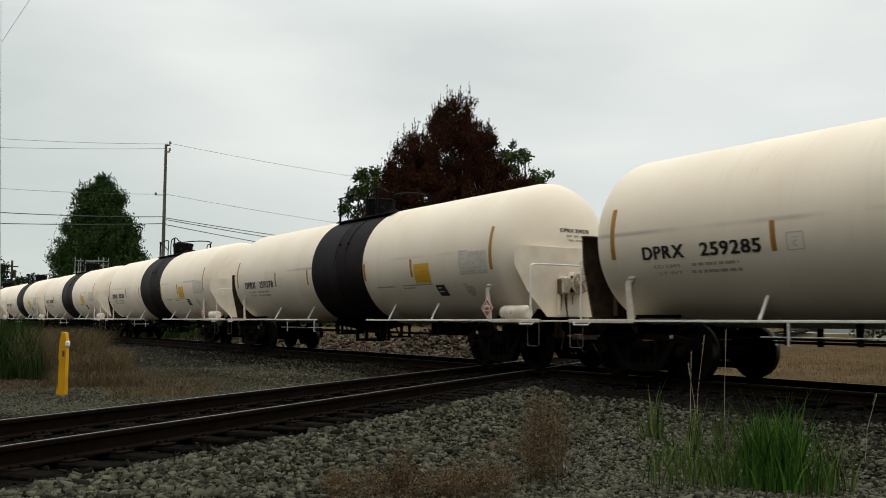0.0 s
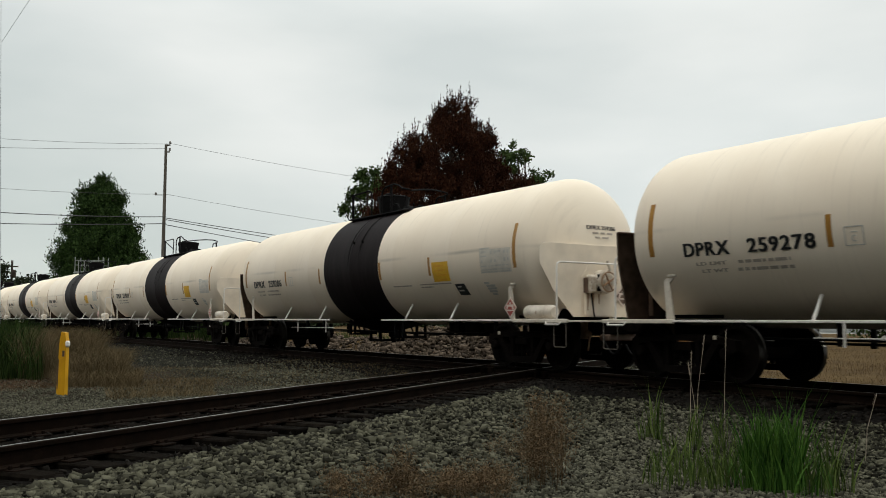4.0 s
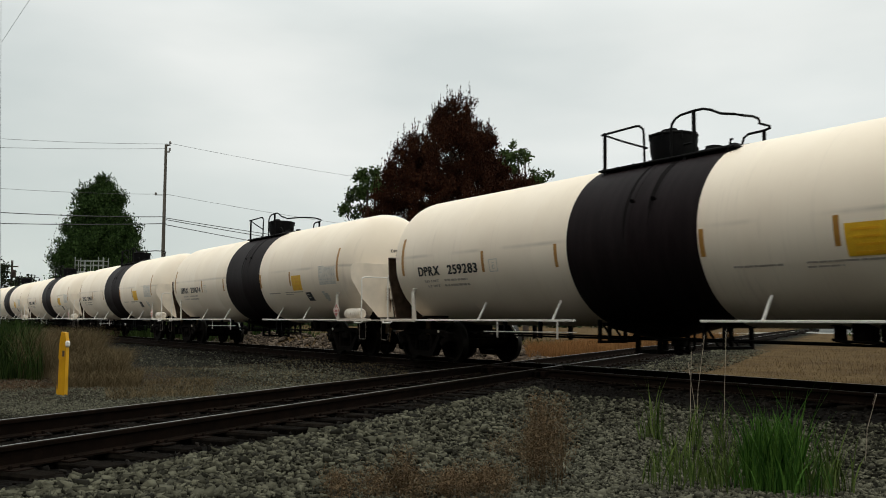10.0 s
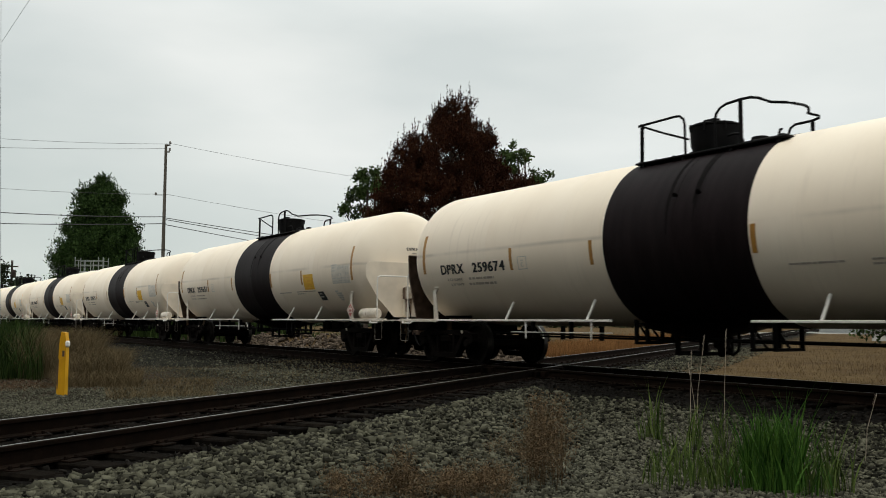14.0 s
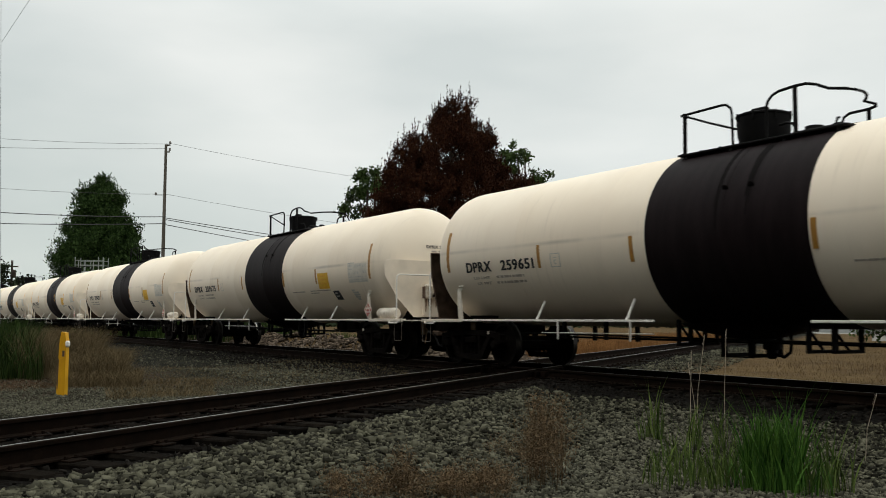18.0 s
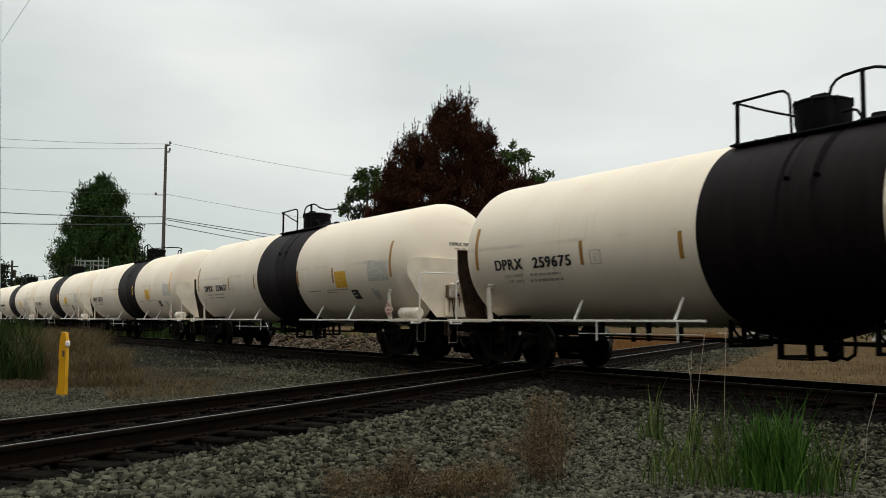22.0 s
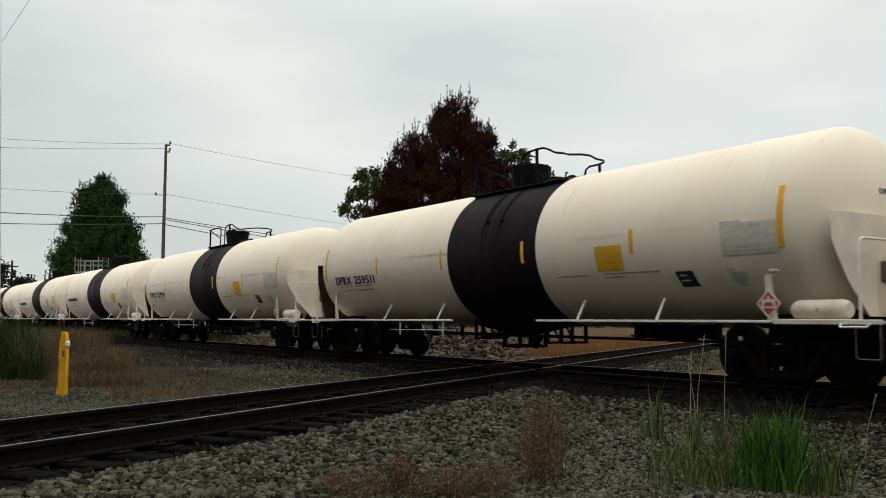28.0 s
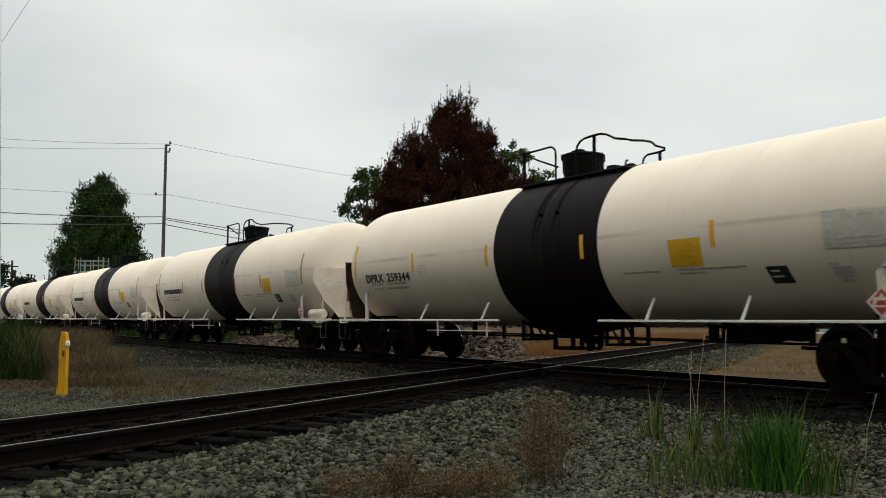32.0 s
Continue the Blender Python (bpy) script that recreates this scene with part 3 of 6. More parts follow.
# the branch rails stop short of the main rails by a wheel-flange's width
cut = []
for s in (-0.7525, 0.7525):
    gaps = []
    for r in (-0.7525, 0.7525):
        ox, oy = BX - s * TY, BY + s * TX
        at = (r - oy) / TY
        gaps.append((at - 0.24, at + 0.24))
    cut.append(gaps)
main_track = make_track("main_track", pose(0, 0, 0), (-230, 70), ((), ()), (-34, 6), "main railway track blackened by oil and painted shade, with worn bright rail heads")
branch_track = make_track("branch_track", BRANCH, (-40, 120), cut, (-12, 32), "rusty branch railway track crossing the main line on the level")


def make_crossing():
    """Cast frogs and guard rails of the diamond."""
    ob = new("diamond_crossing")
    ob.matrix_world = pose(NC / NX, 0, 0)
    tagged(ob, "rusted cast-steel diamond crossing where two tracks meet", "rail crossing", kind="structure")
    for r in (-0.7525, 0.7525):
        for s in (-0.7525, 0.7525):
            ox, oy = BX - s * TY, BY + s * TX
            at = (r - oy) / TY
            x = ox + TX * at - NC / NX
            g = Geo().box(-0.32, 0.32, -0.075, 0.075, -0.165, -0.045, 0.012)
            g.box(-0.42, 0.42, -0.07, 0.07, -0.165, -0.048, 0.012, pose(0, 0, 0, 0, 0, DIRECTION))
            p = part("frog", g, M["rail"], ob)
            p.location = (x, r, 0)
    for y in (-0.655, 0.655):
        g = Geo().prism([(a * 0.7, z - 0.004) for a, z in RAIL], -2.0, 2.0, "x")
        p = part("guard_rail", g, M["rail"], ob)
        p.location = (0, y, 0)
    return ob


make_crossing()


# ---- tank car ----
TR, TZ = 1.50, 2.35        # tank radius, height of its axis over the rail
HALF, DOME = 7.34, 0.70    # half length of the barrel, depth of the heads
REAR = 0.19                # the rear end reaches further from the middle than the front
AXLES = (-8.0, -6.2, 6.03, 7.83)
TRUCKS = (-7.1, 6.93)
WHEEL_R = 0.457
RAIL_Y, RAIL_Z = 1.31, 0.955


def on_tank(x, z, lift=0.0, side=-1):
    """A point of the barrel at height z."""
    c = max(-1.0, min(1.0, (z - TZ) / TR))
    a = math.asin(c)
    return Vector((x, side * (TR + lift) * math.cos(a), TZ + (TR + lift) * math.sin(a)))


def tank_patch(x0, x1, z0, z1, slant=0.0, lift=0.006, rows=6, g=None, mi=0):
    """A thin sheet that follows the barrel."""
    g = g or Geo()
    vs, fs = [], []
    for k, l in enumerate((lift, 0.001)):
        for i in range(rows + 1):
            z = z0 + (z1 - z0) * i / rows
            dx = slant * i / rows
            vs += [on_tank(x0 + dx, z, l), on_tank(x1 + dx, z, l)]
    n = 2 * (rows + 1)
    for i in range(rows):
        fs.append((2 * i, 2 * i + 1, 2 * i + 3, 2 * i + 2))
        fs.append((2 * i, 2 * i + 2, n + 2 * i + 2, n + 2 * i))
        fs.append((2 * i + 1, n + 2 * i + 1, n + 2 * i + 3, 2 * i + 3))
    fs += [(0, n, n + 1, 1), (n - 2, n - 1, 2 * n - 1, 2 * n - 2)]
    return g.add(vs, fs, mi)


def on_head(y, z, lift):
    """A point of the front head."""
    r2 = (y * y + (z - TZ) ** 2) / TR ** 2
    return Vector((HALF + DOME * math.sqrt(max(0, 1 - r2)) + lift, y, z))


def lettering(text, x0, x1, z, high, mat, parent, name="letter", lift=0.008, surface=on_tank):
    """Words in the built-in font, laid on the barrel, a part for each character; as one part of kind stuff where they are small."""
    cu = bpy.data.curves.new("words", "FONT")
    cu.size, cu.extrude, cu.offset, cu.resolution_u = 1.0, 0.004, 0.014, 4
    ob = bpy.data.objects.new("words", cu)
    scene.collection.objects.link(ob)
    signs, at = [], 0.0
    for ch in text if name == "letter" else [text]:
        if ch == " ":
            at += 0.30
            continue
        cu.body = ch
        if ch == "X":
            at -= 0.07
        thin = 0.11 if ch == "1" else 0.0     # the figures all take the same room
        at += thin
        bpy.context.view_layer.update()
        me = bpy.data.meshes.new_from_object(ob.evaluated_get(bpy.context.evaluated_depsgraph_get()))
        co = np.empty(len(me.vertices) * 3)
        me.vertices.foreach_get("co", co)
        co = co.reshape(-1, 3)
        co[:, 0] += at - co[:, 0].min()
        at = co[:, 0].max() + 0.11 + thin * 0.7
        signs.append((me, co))
    bpy.data.objects.remove(ob)
    bpy.data.curves.remove(cu)
    every = np.concatenate([c for _, c in signs])
    lo, hi = every.min(0), every.max(0)
    for me, co in signs:
        out = []
        for p in co:
            zz = z + ((p[1] - lo[1]) / (hi[1] - lo[1]) - 0.5) * high
            out.append(surface(x0 + (p[0] - lo[0]) / (hi[0] - lo[0]) * (x1 - x0), zz, lift + (p[2] * 0.3)))
        me.vertices.foreach_set("co", np.array([c for q in out for c in q]))
        me.materials.clear()
        me.materials.append(mat)
        me.update()
        # a second, slightly shifted stroke makes the face bold
        g, bold = Geo(), 0.0045 * high / 0.205
        faces = [tuple(p.vertices) for p in me.polygons]
        for k in (-1, 1):
            if surface == on_tank:
                g.add([(v.co.x + 2 * k * bold, v.co.y + (0.0015 if k > 0 else 0.0), v.co.z) for v in me.vertices], faces)
            else:
                g.add([(v.co.x + (0.0015 if k > 0 else 0.0), v.co.y + 2 * k * bold, v.co.z) for v in me.vertices], faces)
        ob = part(name, g, mat, parent)
        if name != "letter":
            tagged(ob, kind="stuff")
    return ob


def bars(g, x0, x1, z, high, seed, gap=0.05):
    """A line of writing that cannot be read, as short bars."""
    rng, x = random.Random(seed), x0
    while x < x1 - 0.02:
        w = min(rng.uniform(0.05, 0.20), x1 - x)
        tank_patch(x, x + w, z - high / 2, z + high / 2, lift=0.005, rows=1, g=g)
        x += w + rng.uniform(0.4, 1.0) * gap
    return g


def tank_meshes(d=0.0):
    prof = []
    for i in range(13):
        a = math.pi / 2 * i / 12
        prof.append((-HALF - REAR - DOME * math.cos(a), max(0.02, TR * math.sin(a))))
    for s in (-4.9, -2.45, 0.0, 2.45, 4.9):     # girth welds
        prof += [(s - 0.02, TR), (s - 0.008, TR + 0.003), (s + 0.008, TR + 0.003), (s + 0.02, TR)]
    for i in range(13):
        a = math.pi / 2 * (12 - i) / 12
        prof.append((HALF + DOME * math.cos(a), max(0.02, TR * math.sin(a))))
    shell = Geo().lathe(prof, "x", 72, (0, 0, TZ)).mesh("tank_shell", M["tank"], 50)
    r = TR + 0.006
    band = Geo().lathe([(-1.38, TR), (-1.38, r), (0.1, r + 0.001), (0.16, r + 0.008), (0.2, r + 0.008), (0.26, r + 0.001), (1.70, r), (1.70, TR)], "x", 72, (0.6 * d, 0, TZ),
                       cap=False).mesh("coating_band", M["band"], 40)
    return shell, band


def wheel_mesh(side):
    """A rolled wheel on its axle end: side is +1 for the far wheel. Turned round y."""
    s = side
    prof = [(0.055, 0.09), (0.055, 0.11), (0.02, 0.14), (-0.02, 0.30), (-0.01, 0.375), (0.07, 0.385), (0.07, 0.453), (-0.045, 0.458), (-0.06, 0.484), (-0.075, 0.478),
            (-0.075, 0.39), (-0.04, 0.37), (-0.035, 0.15), (-0.075, 0.11), (-0.075, 0.09)]
    g = Geo().lathe([(s * (h + 0.755), r) for h, r in prof], "y", 36, cap=False)
    n = 36
    mesh = g.mesh("wheel", [M["wheel"], M["tread"]], 35)
    for i, poly in enumerate(mesh.polygons):
        if 6 * n <= i < 8 * n:
            poly.material_index = 1
    return mesh


def side_frame_mesh():
    """A cast truck side frame in its x-z outline, with window and spring gap, at y = 0."""
    g = Geo()
    top = [(-1.12, 0.50), (-1.10, 0.66), (-0.86, 0.70), (-0.62, 0.74), (0.62, 0.74), (0.86, 0.70), (1.10, 0.66), (1.12, 0.50), (0.98, 0.44), (0.92, 0.58), (0.70, 0.62),
           (0.34, 0.64), (-0.34, 0.64), (-0.70, 0.62), (-0.92, 0.58), (-0.98, 0.44)]
    g.prism(top, -0.075, 0.075, "y")
    low = [(-0.78, 0.60), (-0.66, 0.62), (-0.36, 0.24), (0.36, 0.24), (0.66, 0.62), (0.78, 0.60), (0.46, 0.15), (0.38, 0.13), (-0.38, 0.13), (-0.46, 0.15)]
    g.prism(low, -0.085, 0.085, "y")
    for x in (-0.33, 0.33):
        g.box(x - 0.045, x + 0.045, -0.07, 0.07, 0.22, 0.66, 0.012)
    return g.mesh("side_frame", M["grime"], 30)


def spring_mesh():
    prof = []
    for i in range(9):
        z = 0.245 + 0.20 * i / 8
        prof += [(z, 0.040), (z + 0.012, 0.062)]
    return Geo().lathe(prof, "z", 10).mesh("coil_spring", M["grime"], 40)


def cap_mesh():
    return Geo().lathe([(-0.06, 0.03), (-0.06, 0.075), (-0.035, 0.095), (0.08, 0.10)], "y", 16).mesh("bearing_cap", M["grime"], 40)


def placard_mesh(ink=None):
    """A diamond hazard placard: cream border, inked diamond, a cream band across it with a number bar and a flame."""
    g = Geo()

    def diamond(r, lo, hi, mi):
        g.prism([(0, -r), (r, 0), (0, r), (-r, 0)], lo, hi, "y", mi)

    diamond(0.215, -0.004, 0.004, 0)
    diamond(0.172, -0.007, -0.004, 1)
    g.prism([(-0.118, -0.068), (0.118, -0.068), (0.112, 0.062), (-0.112, 0.062)], -0.010, -0.007, "y", 0)
    g.prism([(-0.082, -0.040), (0.082, -0.040), (0.060, 0.020), (-0.060, 0.020)], -0.013, -0.010, "y", 1)
    g.prism([(-0.035, 0.065), (0.035, 0.065), (0.015, 0.095), (0.0, 0.12), (-0.015, 0.095)], -0.010, -0.007, "y", 0)
    return g.mesh("placard", [M["bone"], ink or M["red"]], 20)


def tank_car(gear, d=0.0):
    """One tank car with everything but its number; its own x runs the way the train goes, z from the rail. gear: shift of the fittings on top; d: shift of the band and the stencils."""
    car = new("tank_car")
    shell, band = tank_meshes(d)
    part("tank_shell", shell, None, car, "off-white welded steel tank")
    part("coating_band", band, None, car, "black band round the middle of the tank")

    # sills, shields and platforms of both ends
    for s in (-1, 1):
        x = 8.055 if s > 0 else -8.24
        if s > 0:
            out = [(-1.44, 2.41), (-1.36, 2.44), (1.00, 2.44), (1.06, 2.40), (1.02, 1.96), (0.84, 1.03), (-0.66, 1.03), (-1.16, 1.53), (-1.49, 2.05), (-1.50, 2.32)]
        else:
            out = [(1.36, 2.47), (-1.36, 2.47), (-1.34, 1.96), (-1.12, 0.965), (0.47, 0.965), (1.37, 2.22)]
        g = Geo().prism(out, min(x, x + s * 0.014), max(x, x + s * 0.014), "x")
        skin = M["shield"] if s > 0 else M["brown"]
        shield = part("head_shield", g, skin, car, "white-painted trapezoid steel head shield" if s > 0 else "rust-brown trapezoid steel head shield")
        # inner faces take a darker material than the outer skin
        inner = Geo().prism([(y * 0.985, z * 0.997) for y, z in out], min(x - s * 0.012, x - s * 0.002), max(x - s * 0.012, x - s * 0.002), "x")
        part("inner_face", inner, M["grime"] if s > 0 else M["inner"], shield, "near-black inner face" if s > 0 else "rust-brown inner face")
        lo, hi, up = (-1.34, 0.99, 2.435) if s > 0 else (-1.36, 1.36, 2.465)
        part("top_edge", Geo().box(min(x - s * 0.10, x), max(x - s * 0.10, x), lo, hi, up - 0.01, up + 0.01, 0.004), skin, shield)
        for y in (-0.62, 0.55):
            part("stiffener", Geo().box(min(x - s * 0.10, x), max(x - s * 0.10, x), y - 0.012, y + 0.012, 1.05, 1.75, 0.003), M["brown"], shield)
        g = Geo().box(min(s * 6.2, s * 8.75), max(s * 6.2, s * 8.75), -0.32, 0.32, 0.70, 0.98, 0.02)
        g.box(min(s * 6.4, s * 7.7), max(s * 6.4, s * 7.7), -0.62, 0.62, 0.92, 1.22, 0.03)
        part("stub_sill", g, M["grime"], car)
        part("side_casting", Geo().box(min(s * 7.90, s * 8.12), max(s * 7.90, s * 8.12), -0.365, -0.325, 0.60, 0.95, 0.02), M["tan"], car, "rust-stained casting")
        g = Geo().box(min(s * 8.45, s * 8.72), max(s * 8.45, s * 8.72), -0.36, 0.36, 0.58, 0.70, 0.02)
        part("draft_pocket", g, M["brown"], car, "rust-brown draft gear casting")
        pts = [(s * 8.10, -0.35, 0.68), (s * 8.17, -0.36, 0.74), (s * 8.21, -0.36, 0.72), (s * 8.18, -0.36, 0.60), (s * 8.13, -0.36, 0.38)]
        part("release_rod", Geo().tube(pts, [0.035, 0.035, 0.028, 0.016, 0.014], 7), M["tan"], car, "rusty uncoupling rod")
        # saddle between sill and tank
        for y in (-0.75, 0.75):
            g = Geo().prism([(min(s * 6.5, s * 7.5), 1.0), (max(s * 6.5, s * 7.5), 1.0), (max(s * 6.3, s * 7.7), 1.45), (min(s * 6.3, s * 7.7), 1.45)], y - 0.015, y + 0.015, "y")
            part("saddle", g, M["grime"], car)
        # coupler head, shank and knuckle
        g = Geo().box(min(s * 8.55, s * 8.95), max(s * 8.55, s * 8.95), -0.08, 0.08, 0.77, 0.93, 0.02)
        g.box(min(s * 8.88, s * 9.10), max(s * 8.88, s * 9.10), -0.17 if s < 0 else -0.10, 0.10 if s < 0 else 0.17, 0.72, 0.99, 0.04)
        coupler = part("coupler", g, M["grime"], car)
        part("knuckle", Geo().lathe([(0.74, 0.05), (0.76, 0.07), (0.95, 0.07), (0.97, 0.05)], "z", 12, (s * 9.07, -s * 0.08, 0)), M["grime"], coupler)
        pts = [(s * (8.6 + 0.06 * i), -0.38, 0.62 - 0.28 * math.sin(math.pi * min(i, 8) / 9)) for i in range(9)]
        part("air_hose", Geo().tube(pts, 0.022, 7), M["black"], car)
        # end platform with its kerb
        g = Geo().box(min(s * 7.0, s * 8.62), max(s * 7.0, s * 8.62), -RAIL_Y - 0.02, RAIL_Y + 0.02, 0.93, 0.962, 0.006)
        g.box(min(s * 7.0, s * 8.66), max(s * 7.0, s * 8.66), -RAIL_Y - 0.035, -RAIL_Y + 0.01, 0.915, 0.985, 0.008)
        g.box(min(s * 7.0, s * 8.66), max(s * 7.0, s * 8.66), RAIL_Y - 0.01, RAIL_Y + 0.035, 0.915, 0.985, 0.008)
        part("end_platform", g, M["white"], car, "dusty white end platform")
        # transverse end handrail
        xr = s * 8.345
        pts = [(xr, -RAIL_Y, 0.96), (xr, -RAIL_Y, 1.97), (xr, -RAIL_Y + 0.02, 2.03), (xr, -RAIL_Y + 0.09, 2.06), (xr, RAIL_Y - 0.09, 2.06), (xr, RAIL_Y - 0.02, 2.03),
               (xr, RAIL_Y, 1.97), (xr, RAIL_Y, 0.96)]
        part("end_handrail", Geo().tube(pts, 0.019, 8), M["pale"], car, "bent white pipe handrail")
        for y in (-1, 1):
            # hanging step
            yy = y * (RAIL_Y + 0.02)
            x0, x1 = sorted((s * 8.28, s * 8.63))
            g = Geo().tube([(x0, yy, 0.95), (x0, yy, 0.50), (x0 + 0.03, yy, 0.47), (x1 - 0.03, yy, 0.47), (x1, yy, 0.50), (x1, yy, 0.95)], 0.0075, 6)
            step = part("hanging_step", g, M["step"], car)
            lo, hi = sorted((s * 8.06, s * 8.50))
            g = Geo().tube([(lo, yy, 0.94), (lo + 0.03, yy + y * 0.05, 0.885), (hi - 0.03, yy + y * 0.05, 0.885), (hi, yy, 0.94)], 0.017, 7)
            part("grab_bar", g, M["pale"], step, "white-painted grab bar")
            # bent bracket that carries the side rail
            xb = 6.93 if s > 0 else -7.12
            lo, hi = sorted((y * RAIL_Y - 0.014, y * RAIL_Y + 0.014))
            g = Geo().prism([(xb - 0.03, 0.95), (xb + 0.13, 0.95), (xb + 0.045, 1.57), (xb + 0.19, 1.67), (xb + 0.21, 1.72), (xb + 0.02, 1.69), (xb - 0.075, 1.60)], lo, hi, "y")
            tip = on_tank(xb + 0.09, 1.72, 0.0, y)
            g.box(xb + 0.03, xb + 0.20, *sorted((tip.y, y * (RAIL_Y - 0.012))), 1.66, 1.70, 0.006)
            part("rail_bracket", g, M["white"], car)

    # side rails with their slanting stays
    for y in (-1, 1):
        for x0, x1, stays in ((-7.14, -1.38, (-4.46, -2.02)), (1.58, 6.95, (2.74, 4.70))):
            rail = part("side_rail", Geo().box(x0, x1, y * RAIL_Y - 0.024, y * RAIL_Y + 0.022, RAIL_Z - 0.021, RAIL_Z + 0.021, 0.007), M["pale"], car)
            for x in stays:
                p = on_tank(x, 1.33, 0.0, y)
                part("stay", Geo().tube([(x, y * RAIL_Y, RAIL_Z), p], 0.026, 8), M["pale"], rail)

    # reservoir beside the front platform, straps
    g = Geo().lathe([(7.22, 0.02), (7.225, 0.10), (7.26, 0.125), (7.31, 0.145), (8.0, 0.145), (8.05, 0.125), (8.085, 0.10), (8.09, 0.02)], "x", 22, (0, -1.14, 1.115))
    tank = part("air_reservoir", g, M["white"], car, "white cylindrical air reservoir")
    for x in (7.45, 7.85):
        part("strap", Geo().lathe([(x - 0.02, 0.150), (x + 0.02, 0.150)], "x", 20, (0, -1.14, 1.115)), M["white"], tank)
    part("reservoir_shelf", Geo().box(7.2, 8.1, -RAIL_Y, -0.9, 0.962, 0.99, 0.004), M["white"], car)

    # geared hand brake on the front shield: box, round gear case, wheel hub, shaft and chain
    by, bz = -0.10, 1.69
    g = Geo().box(8.08, 8.24, by - 0.30, by - 0.10, bz - 0.20, bz + 0.16, 0.04)
    g.lathe([(8.08, 0.24), (8.22, 0.24), (8.27, 0.20), (8.28, 0.09), (8.33, 0.085), (8.34, 0.05)], "x", 20, (0, by + 0.10, bz + 0.02))
    brake = part("hand_brake", g, M["dust"], car, "grimy off-white geared hand brake housing")
    ring = [(8.37, by + 0.08 + 0.19 * math.cos(a), bz + 0.02 + 0.19 * math.sin(a)) for a in (2 * math.pi * i / 24 for i in range(25))]
    g = Geo().tube(ring, 0.013, 6, cap=False)
    for i in range(4):
        a = math.pi * i / 2 + 0.5
        g.tube([(8.34, by + 0.10, bz + 0.02), (8.37, by + 0.08 + 0.19 * math.cos(a), bz + 0.02 + 0.19 * math.sin(a))], [0.022, 0.012], 6)
    part("brake_wheel", g, M["rust"], brake, "rusty spoked brake wheel")
    # solid near-black block in place of a recess; its darkness is painted
    part("gear_slot", Geo().box(8.20, 8.262, by - 0.095, by - 0.02, bz - 0.16, bz + 0.17, 0.01), M["grime"], brake, "near-black block painted as the shaded gear slot")
    # brown strip paints the shadow on the left of the gear box
    part("case_side", Geo().box(8.082, 8.20, by - 0.325, by - 0.302, bz - 0.19, bz + 0.10, 0.004), M["brown"], brake, "brown strip painted as the shade beside the gear box")
    part("lever", Geo().tube([(8.20, by + 0.16, bz + 0.18), (8.26, by + 0.20, bz + 0.26), (8.22, by + 0.18, bz + 0.44)], 0.03, 6), M["dust"], brake)
    part("mount_plate", Geo().prism([(by - 0.36, 1.05), (by + 0.42, 1.05), (by + 0.42, 1.98), (by + 0.36, 2.02), (by - 0.20, 2.02), (by - 0.36, 1.80)], 8.071, 8.083, "x"), M["shield"], brake)
    for y0, y1, z0 in ((by - 0.26, by - 0.18, 1.16), (by - 0.10, by - 0.05, 1.10), (by + 0.05, by + 0.10, 1.28)):
        ym = (y0 + y1) / 2
        part("drip_stain", Geo().prism([(ym - 0.01, z0), (ym + 0.01, z0), (y1, bz - 0.18), (y0, bz - 0.18)], 8.0835, 8.0855, "x"), M["rust"], brake, "brown rust run")
    part("brake_chain", Geo().tube([(8.17, by - 0.2, bz - 0.2), (8.18, by - 0.18, 1.3), (8.2, by - 0.14, 0.98)], 0.014, 6), M["grime"], brake)
    part("chain_guard", Geo().box(8.085, 8.125, by - 0.33, by - 0.25, 1.06, bz - 0.2, 0.02), M["shield"], brake)

    # placards: on the front bracket, the rear bracket of the far side, the front shield
    pl, old = placard_mesh(), placard_mesh(M["faded"])
    for m, mesh, word in ((pose(6.93, -RAIL_Y - 0.022, 1.21), pl, "white and red"), (pose(-7.10, RAIL_Y + 0.022, 1.21, 0, 0, 180), pl, "white and red"),
                          (pose(8.092, 0.60, 1.45, 0, 0, 90), old, "cream and faded brown")):
        ob = part("placard", mesh, None, car, word + " diamond hazard placard")
        ob.matrix_basis = m

    # lettering and stencils
    e = -0.21 if d else 0.0
    lines = bars(Geo(), e - 5.62, e - 4.72, 1.835, 0.045, 3)
    bars(lines, e - 5.66, e - 4.66, 1.725, 0.045, 8)
    lettering("LD LMT", e - 6.42, e - 5.84, 1.835, 0.052, M["faint"], car, "load_stencil")
    lettering("LT WT", e - 6.34, e - 5.84, 1.725, 0.052, M["faint"], car, "load_stencil")
    g = lines
    tagged(part("load_stencil", g, M["faint"], car, "small worn black load limit lines"), kind="stuff")
    g, e = Geo(), (-0.58 if d else -0.12)
    for x0, x1, z0, z1 in ((-3.72, -3.44, 2.185, 2.200), (-3.72, -3.44, 1.945, 1.960), (-3.72, -3.705, 1.96, 2.185), (-3.455, -3.44, 1.96, 2.185), (-3.62, -3.53, 2.115, 2.13)):
        tank_patch(x0 + e, x1 + e, z0, z1, lift=0.005, rows=2, g=g)
    box = tagged(part("box_stencil", g, M["stencil"], car, "small square outlined stencil"), kind="stuff")
    lettering("C", e - 3.61, e - 3.55, 2.04, 0.09, M["stencil"], box)
    panel = part("data_panel", tank_patch(6.08 + d, 7.14 + d, 1.92, 2.40, lift=0.004), M["panel"], car, "faded grey data panel")
    g = Geo()
    tank_patch(6.08 + d, 6.44 + d, 2.405, 2.435, g=g, rows=1)
    rng = random.Random(20)
